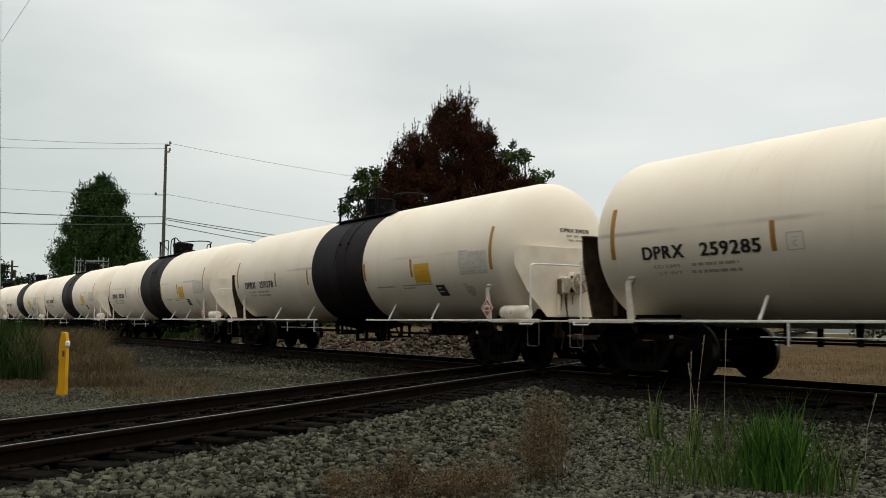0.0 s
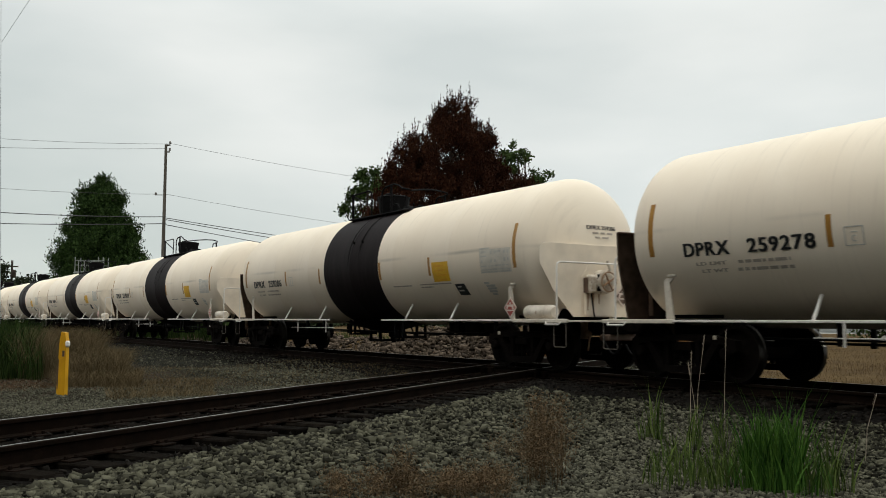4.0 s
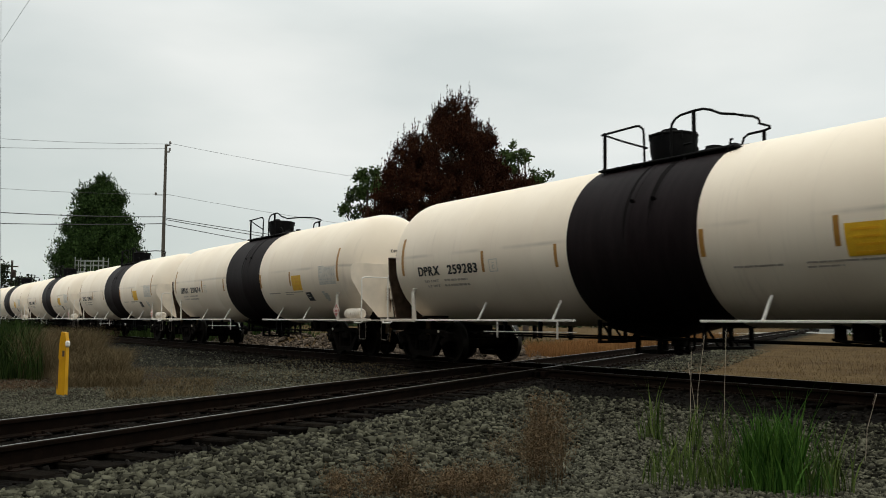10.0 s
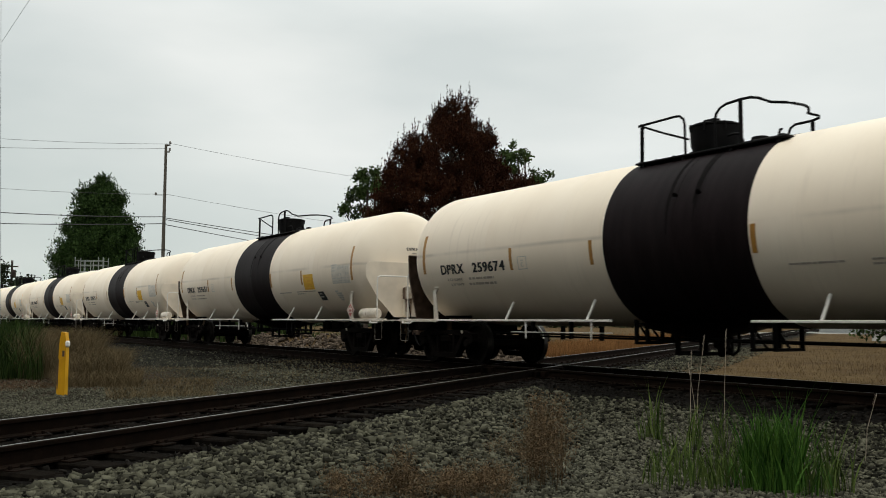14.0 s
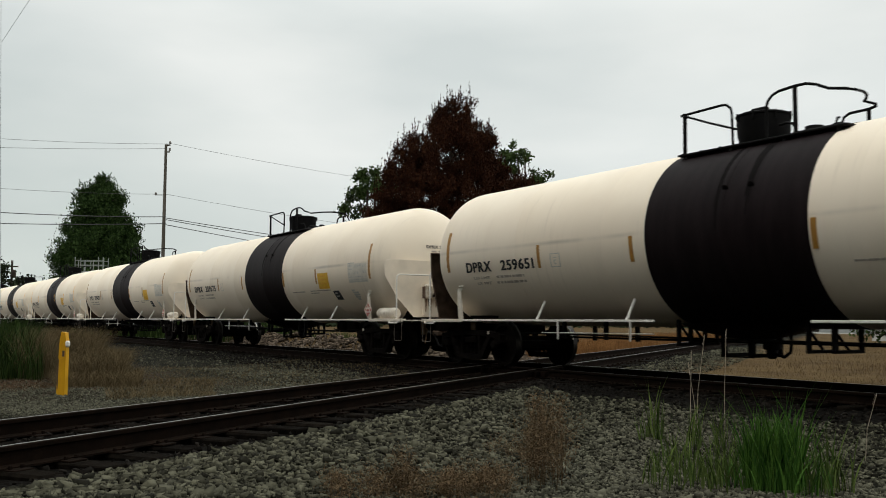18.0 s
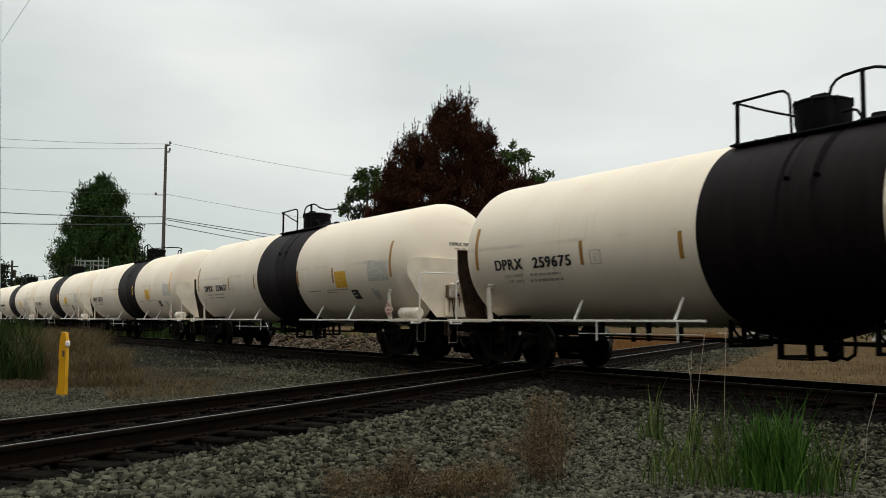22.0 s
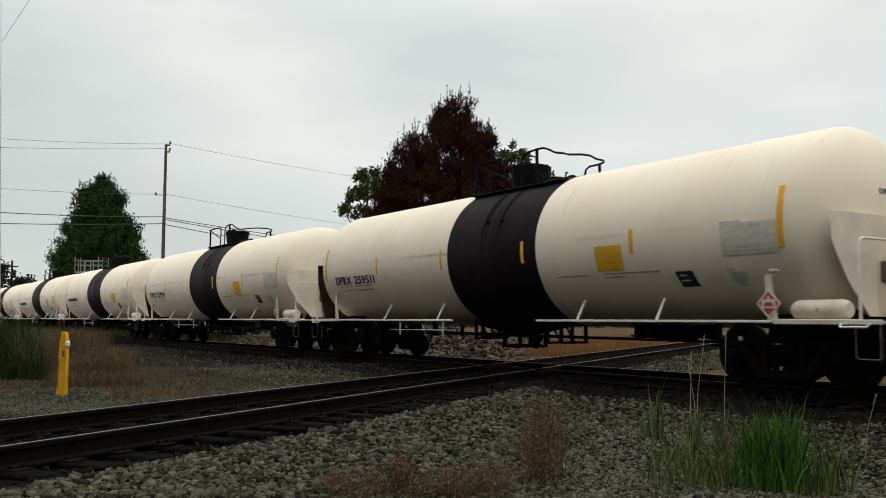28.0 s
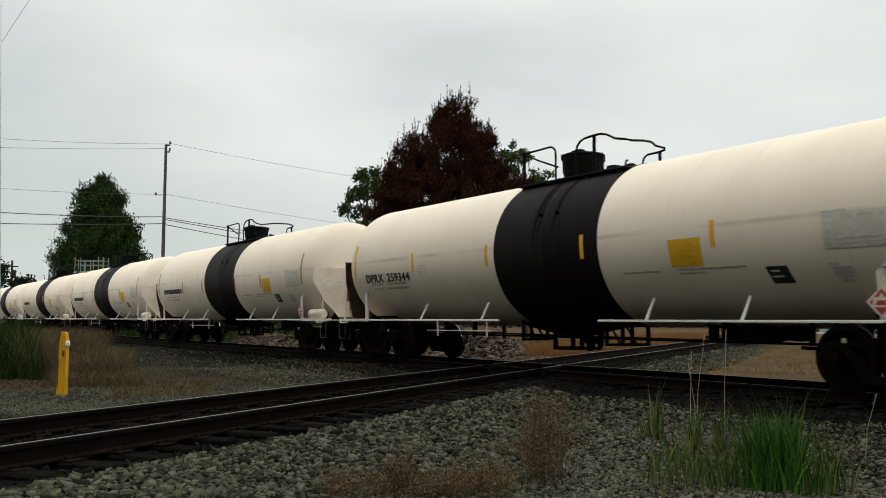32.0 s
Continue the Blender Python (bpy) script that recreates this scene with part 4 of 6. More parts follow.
    for x0, x1, z0, z1 in ((6.14, 6.34, 2.33, 2.37), (6.14, 6.34, 2.25, 2.28), (6.14, 6.19, 2.13, 2.37), (6.46, 6.52, 2.13, 2.36), (6.60, 6.66, 2.13, 2.36), (6.60, 6.82, 2.32, 2.36), (6.92, 6.98, 2.14, 2.36), (7.04, 7.09, 2.14, 2.36)):
        tank_patch(x0 + d, x1 + d, z0, z1, g=g, rows=1, lift=0.007)
    for z in (2.06, 1.99, 1.945):
        x = 6.12 + d
        while x < 7.05 + d:
            w = rng.uniform(0.06, 0.22)
            tank_patch(x, min(x + w, 7.10 + d), z - 0.012, z + rng.uniform(0.008, 0.02), g=g, rows=1, lift=0.007)
            x += w + rng.uniform(0.015, 0.05)
    tagged(part("data_stencil", g, M["stencil"], panel), kind="stuff")
    g = Geo()
    for i, (a, c) in enumerate(((6.08, 6.24), (6.12, 6.42), (6.14, 6.44), (6.16, 6.42), (6.22, 6.38))):
        tank_patch(a + d, c + d, 1.70 - 0.055 * i, 1.745 - 0.055 * i, g=g, rows=1)
    tagged(part("maker_stencil", g, M["stencil"], car, "worn grey stencil patch"), kind="stuff")
    dark = part("lining_label", tank_patch(4.98 + d * 1.7, 5.34 + d * 1.7, 1.74, 1.50, slant=0.06), M["ink"], car, "black rectangular stencil panel")
    g = Geo()
    for i in range(2):
        tank_patch(5.06 + d * 1.7, 5.20 + d * 1.7 + 0.05 * i, 1.69 - 0.08 * i, 1.665 - 0.08 * i, lift=0.008, rows=1, g=g)
    tagged(part("label_print", g, M["stencil"], dark), kind="stuff")
    tagged(part("small_print", bars(Geo(), 2.30, 3.16, 1.755, 0.028, 31, 0.02), M["faint"], car), kind="stuff")
    tagged(part("small_print", bars(bars(Geo(), 3.55, 4.85, 1.765, 0.026, 32, 0.02), 3.55, 4.1, 1.705, 0.026, 33, 0.03), M["faint"], car), kind="stuff")
    # car number on the head, too small to read
    g = Geo()
    for (y0, y1, z) in ((-0.12, 0.02, 2.69), (0.08, 0.20, 2.69), (0.26, 0.42, 2.69), (-0.06, 0.06, 2.60), (0.12, 0.30, 2.60)):
        h = 0.036 if z > 2.75 else 0.018
        vs = []
        for y, zz in ((y0, z - h), (y1, z - h), (y1, z + h), (y0, z + h)):
            r2 = (y * y + (zz - TZ) ** 2) / TR ** 2
            vs.append((HALF + DOME * math.sqrt(max(0, 1 - r2)) + 0.008, y, zz))
        vs += [(p[0] - 0.006, p[1], p[2]) for p in vs]
        g.add(vs, [(0, 1, 2, 3), (7, 6, 5, 4), (0, 4, 5, 1), (1, 5, 6, 2), (2, 6, 7, 3), (3, 7, 4, 0)])
    tagged(part("head_stencil", g, M["faint"], car, "small black lines of writing on the tank head"), kind="stuff")

    # manway, low fittings, platform and top railing
    k = gear - 0.37
    g = Geo().lathe([(3.76, 0.47), (3.82, 0.47), (3.83, 0.38), (3.88, 0.39), (3.98, 0.415), (4.26, 0.425), (4.275, 0.44), (4.30, 0.44), (4.31, 0.41)], "z", 32, (k, 0, 0))
    dome = part("manway", g, M["black"], car, "black bolted manway housing")
    for i in range(8):
        a = 2 * math.pi * i / 8 + 0.3
        part("eye_bolt", Geo().tube([(k + 0.44 * math.cos(a), 0.44 * math.sin(a), 4.18), (k + 0.44 * math.cos(a), 0.44 * math.sin(a), 4.315)], 0.016, 6), M["black"], dome)
    g = Geo().lathe([(4.305, 0.40), (4.325, 0.38), (4.34, 0.22), (4.345, 0.02)], "z", 28, (k, 0, 0)).box(k - 0.02, k + 0.26, -0.30, -0.16, 4.31, 4.375, 0.02)
    part("manway_lid", g, M["black"], dome)
    g = Geo().lathe([(3.78, 0.19), (3.86, 0.19), (3.88, 0.15), (3.93, 0.14), (3.95, 0.05)], "z", 16, (gear + 0.66, -0.12, 0))
    g.box(gear + 0.40, gear + 1.30, -0.34, 0.10, 3.80, 3.86, 0.02)
    part("valve_housing", g, M["black"], car)
    part("relief_valve", Geo().lathe([(3.80, 0.06), (3.88, 0.06), (3.89, 0.09), (3.94, 0.09), (3.96, 0.04)], "z", 12, (gear + 0.95, 0.05, 0)), M["black"], car)
    part("vent_pipe", Geo().tube([(gear + 0.16, -0.3, 4.02), (gear + 0.30, -0.3, 4.03), (gear + 0.40, -0.3, 4.00), (gear + 0.46, -0.3, 3.90), (gear + 0.46, -0.3, 3.82)], 0.022, 8), M["black"], car)
    part("valve_lever", Geo().tube([(gear + 1.10, -0.25, 3.84), (gear + 1.16, -0.28, 3.96), (gear + 1.20, -0.28, 3.95)], 0.018, 6), M["black"], car)
    for y0, y1 in ((-0.80, -0.58), (0.58, 0.80)):
        g = Geo().box(gear - 1.50, gear + 1.66, y0, y1, 3.70, 3.735, 0.008)
        for i in range(8):
            x = gear - 1.42 + 0.40 * i
            g.box(x, x + 0.03, y0 + 0.01, y1 - 0.01, 3.735, 3.748)
        walkway = part("walkway", g, M["black"], car, "black grated top walkway")
        for x in (-1.32, -0.4, 0.6, 1.5):
            part("walkway_foot", Geo().box(gear + x - 0.03, gear + x + 0.03, y0 + 0.02, y0 + 0.06, 3.50, 3.71), M["black"], walkway)
    r = 0.022

    def bar(pts, rr, name="top_handrail"):
        part(name, Geo().tube([(gear + q[0], q[1], q[2]) for q in pts], rr, 8), M["black"], car)

    bar([(-1.40, -0.72, 3.56), (-1.39, -0.72, 4.43)], 0.033, "corner_post")
    bar([(-1.46, -0.74, 4.40), (-1.39, -0.72, 4.41), (-0.70, -0.62, 4.455), (-0.62, -0.60, 4.45), (-0.53, -0.60, 4.38), (-0.50, -0.61, 4.28), (-0.46, -0.64, 3.72)], r)
    bar([(-1.39, -0.72, 4.39), (-0.92, -0.68, 4.20), (-0.38, -0.65, 4.005)], r * 0.85)
    # the long rail runs along the near side and bends across to the far one
    near_side = ((0.25, 3.72), (0.25, 4.22), (0.28, 4.31), (0.36, 4.39), (0.48, 4.43), (0.76, 4.45), (0.96, 4.445), (1.12, 4.40), (1.32, 4.30), (1.60, 4.24), (1.74, 4.195))
    bar([(x, -0.72 + 0.03 * max(0.0, x - 1.0), z) for x, z in near_side] + [(1.53, -0.20, 4.28), (1.33, 0.20, 4.33), (1.12, 0.50, 4.35), (0.98, 0.66, 4.365), (1.10, 0.80, 4.31), (1.10, 0.80, 4.28), (0.96, 0.80, 4.255),
                                                                    (0.64, 0.80, 4.25), (0.54, 0.80, 4.20), (0.50, 0.80, 4.10), (0.48, 0.80, 3.62)], r)
    bar([(0.765, -0.72, 3.58), (0.765, -0.72, 4.455)], 0.034, "corner_post")
    bar([(0.97, 0.80, 3.60), (0.97, 0.80, 4.27)], 0.032, "corner_post")
    # spill streaks down the band, with their bosses
    rng = random.Random(77)
    for x in (gear - 0.06, gear + 0.42):
        for k in range(6):
            off, low = rng.uniform(-0.11, 0.11), rng.uniform(2.25, 3.1)
            wide = rng.uniform(0.018, 0.042) * (1.4 if abs(off) < 0.05 else 1.0)
            vs, rows = [], 14
            for i in range(rows + 1):
                z = 3.66 - (3.66 - low) * i / rows
                w = wide * (1.0 - 0.055 * i) * rng.uniform(0.8, 1.2)
                vs += [on_tank(x + off - w, z, 0.0085 + 0.0003 * k), on_tank(x + off + w, z, 0.0085 + 0.0003 * k)]
            g = Geo().add(vs, [(2 * i, 2 * i + 2, 2 * i + 3, 2 * i + 1) for i in range(rows)])
            streak = part("spill_streak", g, M["spill"], car, "dull black spill streak")
        part("boss", Geo().lathe([(0, 0.055), (0.010, 0.055), (0.016, 0.04)], "y", 10, (0, 0, 0)), M["spill"], streak).matrix_basis = Matrix.Translation(on_tank(x + 0.06, 2.95, 0.014)) @ pose(0, 0, 0, 205, 0, 0)
    if d:
        # rust that ran down the front shield of the newer cars
        for y0, y1, top in ((-0.30, -0.16, 1.30), (-0.20, -0.02, 1.46), (-0.06, 0.06, 1.24)):
            ym = (y0 + y1) / 2
            g = Geo().prism([(y0, 1.05), (y1, 1.05), (y1 - 0.03, (1.05 + top) / 2), (ym + 0.015, top), (ym - 0.015, top), (y0 + 0.03, (1.1 + top) / 2)], 8.0846, 8.0872 + 0.001 * (top - 1), "x")
            part("rust_stain", g, M["rust"], car, "brown rust stain on the shield")

    # fittings under the belly
    part("sump", Geo().lathe([(0.62, 0.16), (0.66, 0.30), (0.74, 0.62), (0.82, 0.95), (0.92, 1.15)], "z", 28, (-0.45, 0, 0)), M["band"], car)
    g = Geo().lathe([(0.36, 0.05), (0.40, 0.09), (0.50, 0.09), (0.52, 0.14), (0.60, 0.14), (0.66, 0.20)], "z", 18, (-0.10, 0, 0))
    g.tube([(-0.05, 0, 0.45), (0.15, -0.02, 0.40), (0.27, -0.03, 0.48), (0.29, -0.03, 0.62), (0.27, -0.02, 0.80)], 0.028, 8)
    part("bottom_outlet", g, M["black"], car)
    for x in (-0.76, -0.22):
        guard = part("outlet_guard", Geo().box(x - 0.03, x + 0.03, -0.38, 0.38, 0.38, 0.44, 0.01), M["black"], car)
        for y in (-0.35, 0.35):
            part("guard_leg", Geo().box(x - 0.05, x + 0.05, y - 0.03, y + 0.03, 0.38, 1.02, 0.01), M["black"], guard)
    part("skid_bar", Geo().box(-0.82, -0.16, -0.375, -0.325, 0.375, 0.40, 0.008), M["black"], car)
    for x, low in ((-1.52, 0.54), (-1.26, 0.56), (1.0, 0.49), (1.42, 0.50)):
        hanger = part("hanger_frame", Geo().box(x - 0.03, x + 0.03, -0.62, 0.10, low, low + 0.05, 0.008), M["black"], car)
        for y in (-0.58, 0.06):
            part("hanger_leg", Geo().box(x - 0.035, x + 0.035, y - 0.03, y + 0.03, low, 1.08, 0.008), M["black"], hanger)
        part("hanger_brace", Geo().tube([(x - 0.30, -0.25, 0.92), (x, -0.25, low + 0.05)], 0.022, 6), M["black"], hanger)
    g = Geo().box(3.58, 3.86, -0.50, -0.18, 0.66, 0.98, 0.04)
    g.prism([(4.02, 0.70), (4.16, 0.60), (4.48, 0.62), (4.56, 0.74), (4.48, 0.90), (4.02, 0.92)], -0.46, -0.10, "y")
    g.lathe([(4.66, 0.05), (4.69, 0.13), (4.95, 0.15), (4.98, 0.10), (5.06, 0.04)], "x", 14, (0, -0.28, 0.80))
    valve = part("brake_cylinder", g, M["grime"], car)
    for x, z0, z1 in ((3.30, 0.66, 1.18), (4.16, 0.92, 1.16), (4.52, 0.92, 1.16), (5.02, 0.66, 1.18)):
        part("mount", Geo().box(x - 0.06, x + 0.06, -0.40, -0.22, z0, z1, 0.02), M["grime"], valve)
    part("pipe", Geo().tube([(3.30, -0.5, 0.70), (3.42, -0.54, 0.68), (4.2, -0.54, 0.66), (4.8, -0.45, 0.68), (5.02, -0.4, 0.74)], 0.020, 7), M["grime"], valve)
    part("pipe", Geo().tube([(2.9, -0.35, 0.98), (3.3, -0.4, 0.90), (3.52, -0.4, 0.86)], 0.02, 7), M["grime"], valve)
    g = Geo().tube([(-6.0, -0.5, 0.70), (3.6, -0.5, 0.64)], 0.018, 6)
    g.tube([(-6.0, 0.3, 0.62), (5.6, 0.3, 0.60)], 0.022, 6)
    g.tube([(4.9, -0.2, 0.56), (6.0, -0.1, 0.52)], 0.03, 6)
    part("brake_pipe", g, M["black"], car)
    for x in (-4.6, -3.4, 5.3, 5.7):
        part("pipe_hanger", Geo().box(x - 0.04, x + 0.04, -0.54, -0.46, 0.60, 1.25, 0.01), M["black"], car)
        part("pipe_hanger", Geo().box(x - 0.04, x + 0.04, 0.26, 0.34, 0.56, 1.25, 0.01), M["black"], car)
    rod = part("guard_rod", Geo().tube([(-4.68, -1.0, 0.725), (-1.70, -1.0, 0.735)], 0.010, 6), M["pale"], car, "thin white-painted guard rod")
    # added arc that stands in for the highlight on the far wheel's rim
    arc = [(-6.20, 0.62, 0.90), (-6.05, 0.62, 0.885), (-5.90, 0.62, 0.83), (-5.79, 0.62, 0.74), (-5.71, 0.62, 0.64), (-5.67, 0.62, 0.55)]
    part("wheel_guard", Geo().tube(arc, [0.014, 0.022, 0.032, 0.036, 0.036, 0.026], 8), M["bright"], car, "bright arc modelled as the glint on the far wheel rim")
    for x in (-4.20, -2.25):
        part("rod_hanger", Geo().box(x - 0.022, x + 0.022, -1.01, -0.99, 0.60, 0.94, 0.004), M["pale"], rod)

    # trucks
    sf, sp, cp = side_frame_mesh(), spring_mesh(), cap_mesh()
    wheels = {-1: wheel_mesh(-1), 1: wheel_mesh(1)}
    axle = Geo().lathe([(-1.02, 0.07), (-0.84, 0.08), (-0.80, 0.10), (-0.70, 0.105), (-0.3, 0.085), (0.3, 0.085), (0.70, 0.105), (0.80, 0.10), (0.84, 0.08), (1.02, 0.07)], "y", 16)
    axle = axle.mesh("wheelset", M["wheel"], 40)
    for s, at in zip((-1, 1), TRUCKS):
        for y in (-0.99, 0.99):
            fr = part("side_frame", sf, None, car)
            fr.location = (at, y, 0)
            for i in (-1, 0, 1):
                p = part("coil_spring", sp, None, fr)
                p.location = (0.16 * i, 0, 0)
            for i in (-0.9, 0.9):
                p = part("bearing_cap", cp, None, fr)
                p.location = (i, -0.06 if y < 0 else 0.06, WHEEL_R)
                if y > 0:
                    p.rotation_euler = (0, 0, math.pi)
            p = part("tag_plate", Geo().box(-0.032, 0.032, -0.006, 0.006, -0.032, 0.032, 0.002), M["dust"], fr)
            p.location = (-0.72 * s, -0.095 if y < 0 else 0.095, 0.70)
        g = Geo().box(at - 0.2, at + 0.2, -1.08, 1.08, 0.46, 0.62, 0.03).lathe([(0.6, 0.2), (0.72, 0.2)], "z", 16, (at, 0, 0))
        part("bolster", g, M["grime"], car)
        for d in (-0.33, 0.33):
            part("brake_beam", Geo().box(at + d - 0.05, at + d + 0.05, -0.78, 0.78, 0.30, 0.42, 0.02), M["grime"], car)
    for x in AXLES:
        ws = part("wheelset", axle, None, car)
        ws.location = (x, 0, WHEEL_R)
        for s in (-1, 1):
            part("wheel", wheels[s], None, ws)
    return car


SHIFT = 0.12      # newer cars carry the band and the markings further forward


def stripes_of(car, fresh, odd=False):
    """Reflector stripes and the yellow panel: older cars carry faded orange ones, newer ones bright amber a little elsewhere."""
    mat = M["amber"] if fresh else M["orange"]
    word = "bright amber reflective stripe" if fresh else "faded orange reflective stripe"
    mid = 1.20 if fresh else 1.74
    mark = -4.22 if odd else -4.10
    up = 0.12 if fresh else 0.0
    spots = [(-7.58 if fresh else -7.36, 1.99, 2.85), (7.10 if fresh else 7.21, 1.99, 2.87), (-4.70 if fresh else mark, 1.95 + up, 2.38 + up), (4.16 if fresh else 4.04, 1.95 + up, 2.36 + up), (-1.75, 1.94 + up, 2.37 + up), (mid, 1.94 + up, 2.36 + up)]
    for x, z0, z1 in spots:
        x += SHIFT if fresh else 0.0
        lift = 0.014 if -1.3 < x < 1.95 else 0.006
        part("reflector_stripe", tank_patch(x, x + (0.10 if z1 > 2.5 else 0.085), z0, z1, lift=lift), mat, car, word)
    x = 3.30 + SHIFT if fresh else 4.20
    plate = part("notice_panel", tank_patch(x, x + 0.66, 1.81, 2.24), M["yellow"], car, "yellow notice panel with worn lines")
    g = Geo()
    for i in range(4):
        bars_line = random.Random(60 + i)
        tank_patch(x + 0.07 + bars_line.uniform(0, 0.08), x + 0.58 - bars_line.uniform(0, 0.12), 2.17 - 0.10 * i, 2.135 - 0.10 * i, lift=0.009, rows=1, g=g)
    tagged(part("panel_print", g, M["post"], plate), kind="stuff")


# position of the train along its track every two seconds
RUN = (0.0, 9.524, 19.061, 28.558, 38.17, 47.588, 57.101, 66.627, 76.194, 85.826, 95.484, 105.144, 114.902, 124.696, 134.55, 144.501, 154.483)


def run_at(t):
    """Natural cubic through RUN."""
    n, h = len(RUN), 2.0
    a, b = np.zeros((n, n)), np.zeros(n)
    a[0, 0] = a[-1, -1] = 1
    for i in range(1, n - 1):
        a[i, i - 1:i + 2] = h, 4 * h, h
        b[i] = 6 * (RUN[i + 1] - 2 * RUN[i] + RUN[i - 1]) / h
    k = np.linalg.solve(a, b)
    i = min(int(t / h), n - 2)
    p, q = (i + 1) - t / h, t / h - i
    return float(p * RUN[i] + q * RUN[i + 1] + ((p ** 3 - p) * k[i] + (q ** 3 - q) * k[i + 1]) * h * h / 6)


CAR_STEP, START = 18.2, -4.45
NUMBERS = {0: "259285", 1: "259278", 2: "259286", 3: "259283", 4: "259674", 5: "259651", 6: "259675", 7: "259637", 8: "259511", 9: "259344"}
SLACK = {0: 0.032, 1: 0.065, 3: -0.09, 4: 0.033, 5: 0.035, 6: 0.012, 7: -0.034, 8: 0.063 - 0.18, 9: -0.12, 12: -0.12}   # play in the couplings
FRESH = (8, 9, 12)
cars = []


def car_x(c):
    return START - CAR_STEP * c + SLACK.get(c, 0.0)


def make_train():
    older, newer = tank_car(0.205), tank_car(0.085, SHIFT)
    used = set()
    for c in range(-1, 16):
        m = pose(car_x(c), 0, 0)
        first = newer if c in FRESH else older
        car = copy_thing(first, m) if first in used else first
        used.add(first)
        car.matrix_basis = m
        cars.append(car)
    for c, car in zip(range(-1, 16), cars):
        fresh = c in FRESH
        stripes_of(car, fresh, c == 5)
        tagged(car, "white tank car with black middle band and " + ("bright amber" if fresh else "faded orange") + " stripes", "tank car", "cars of the train")
        if c in NUMBERS:
            if fresh:
                spans = (-6.86, -5.99, -5.79, -4.73, 1.98)
            else:
                spans = (-6.68, -5.80, -5.46, -4.36, 2.055) if c == 6 else (-6.62, -5.74, -5.40, {2: -4.42, 5: -4.35}.get(c, -4.28), 2.055)
            lettering("DPRX " + NUMBERS[c], -0.26, 0.52, 2.80, 0.082, M["headink"], car, "head_number", 0.006, on_head)
            lettering("DPRX", *spans[0:2], spans[4], 0.205, M["ink"], car)
            lettering(NUMBERS[c], *spans[2:4], spans[4], 0.205, M["ink"], car)
        else:
            tagged(part("lettering", bars(Geo(), -6.62, -4.23, 2.055, 0.17, 70 + c, 0.03), M["ink"], car), kind="stuff")


make_train()


# ---- plants ----
def blades(spots, high, wide, lean, seed, ground_of=ground_z, per=1):
    """Bent grass blades, each of three quads, as arrays; spots: (x, y) rows."""
    rng = np.random.default_rng(seed)
    spots = np.repeat(np.asarray(spots, float), per, 0)
    n = len(spots)
    x, y = spots[:, 0], spots[:, 1]
    z = ground_of(x, y) - 0.02
    h = high * rng.uniform(0.5, 1.1, n)
    a = rng.uniform(0, 2 * np.pi, n)
    b = rng.uniform(0, 2 * np.pi, n)
    w = wide * rng.uniform(0.6, 1.3, n)
    reach = lean * h * rng.uniform(0.2, 1.0, n)
    vs = []
    for k, (t, ww) in enumerate(((0, 0.7), (0.35, 1.0), (0.7, 0.75), (1.0, 0.08))):
        cx, cy, cz = x + reach * t * t * np.cos(a), y + reach * t * t * np.sin(a), z + h * (t - 0.12 * lean * t * t)
        for s in (-0.5, 0.5):
            vs.append(np.stack([cx + s * w * ww * np.cos(b), cy + s * w * ww * np.sin(b), cz], -1))
    v = np.stack(vs, 1).reshape(-1, 3)
    base = np.arange(n)[:, None] * 8
    f = np.concatenate([base + np.array([2 * k, 2 * k + 1, 2 * k + 3, 2 * k + 2]) for k in range(3)])
    return v, f


def scatter(cx, cy, rx, ry, n, seed, turn=0.0):
    rng = np.random.default_rng(seed)
    r, a = np.sqrt(rng.uniform(0, 1, n)), rng.uniform(0, 2 * np.pi, n)
    px, py = rx * r * np.cos(a), ry * r * np.sin(a)
    c, s = math.cos(turn), math.sin(turn)
    return np.stack([cx + c * px - s * py, cy + s * px + c * py], -1)


def grass(name, spots, high, wide, lean, seed, mat, label, per=1):
    v, f = blades(spots, high, wide, lean, seed, per=per)
    ob = new(name, raw_mesh(name, v, f, mat))
    return tagged(ob, label, "grass", kind="stuff")


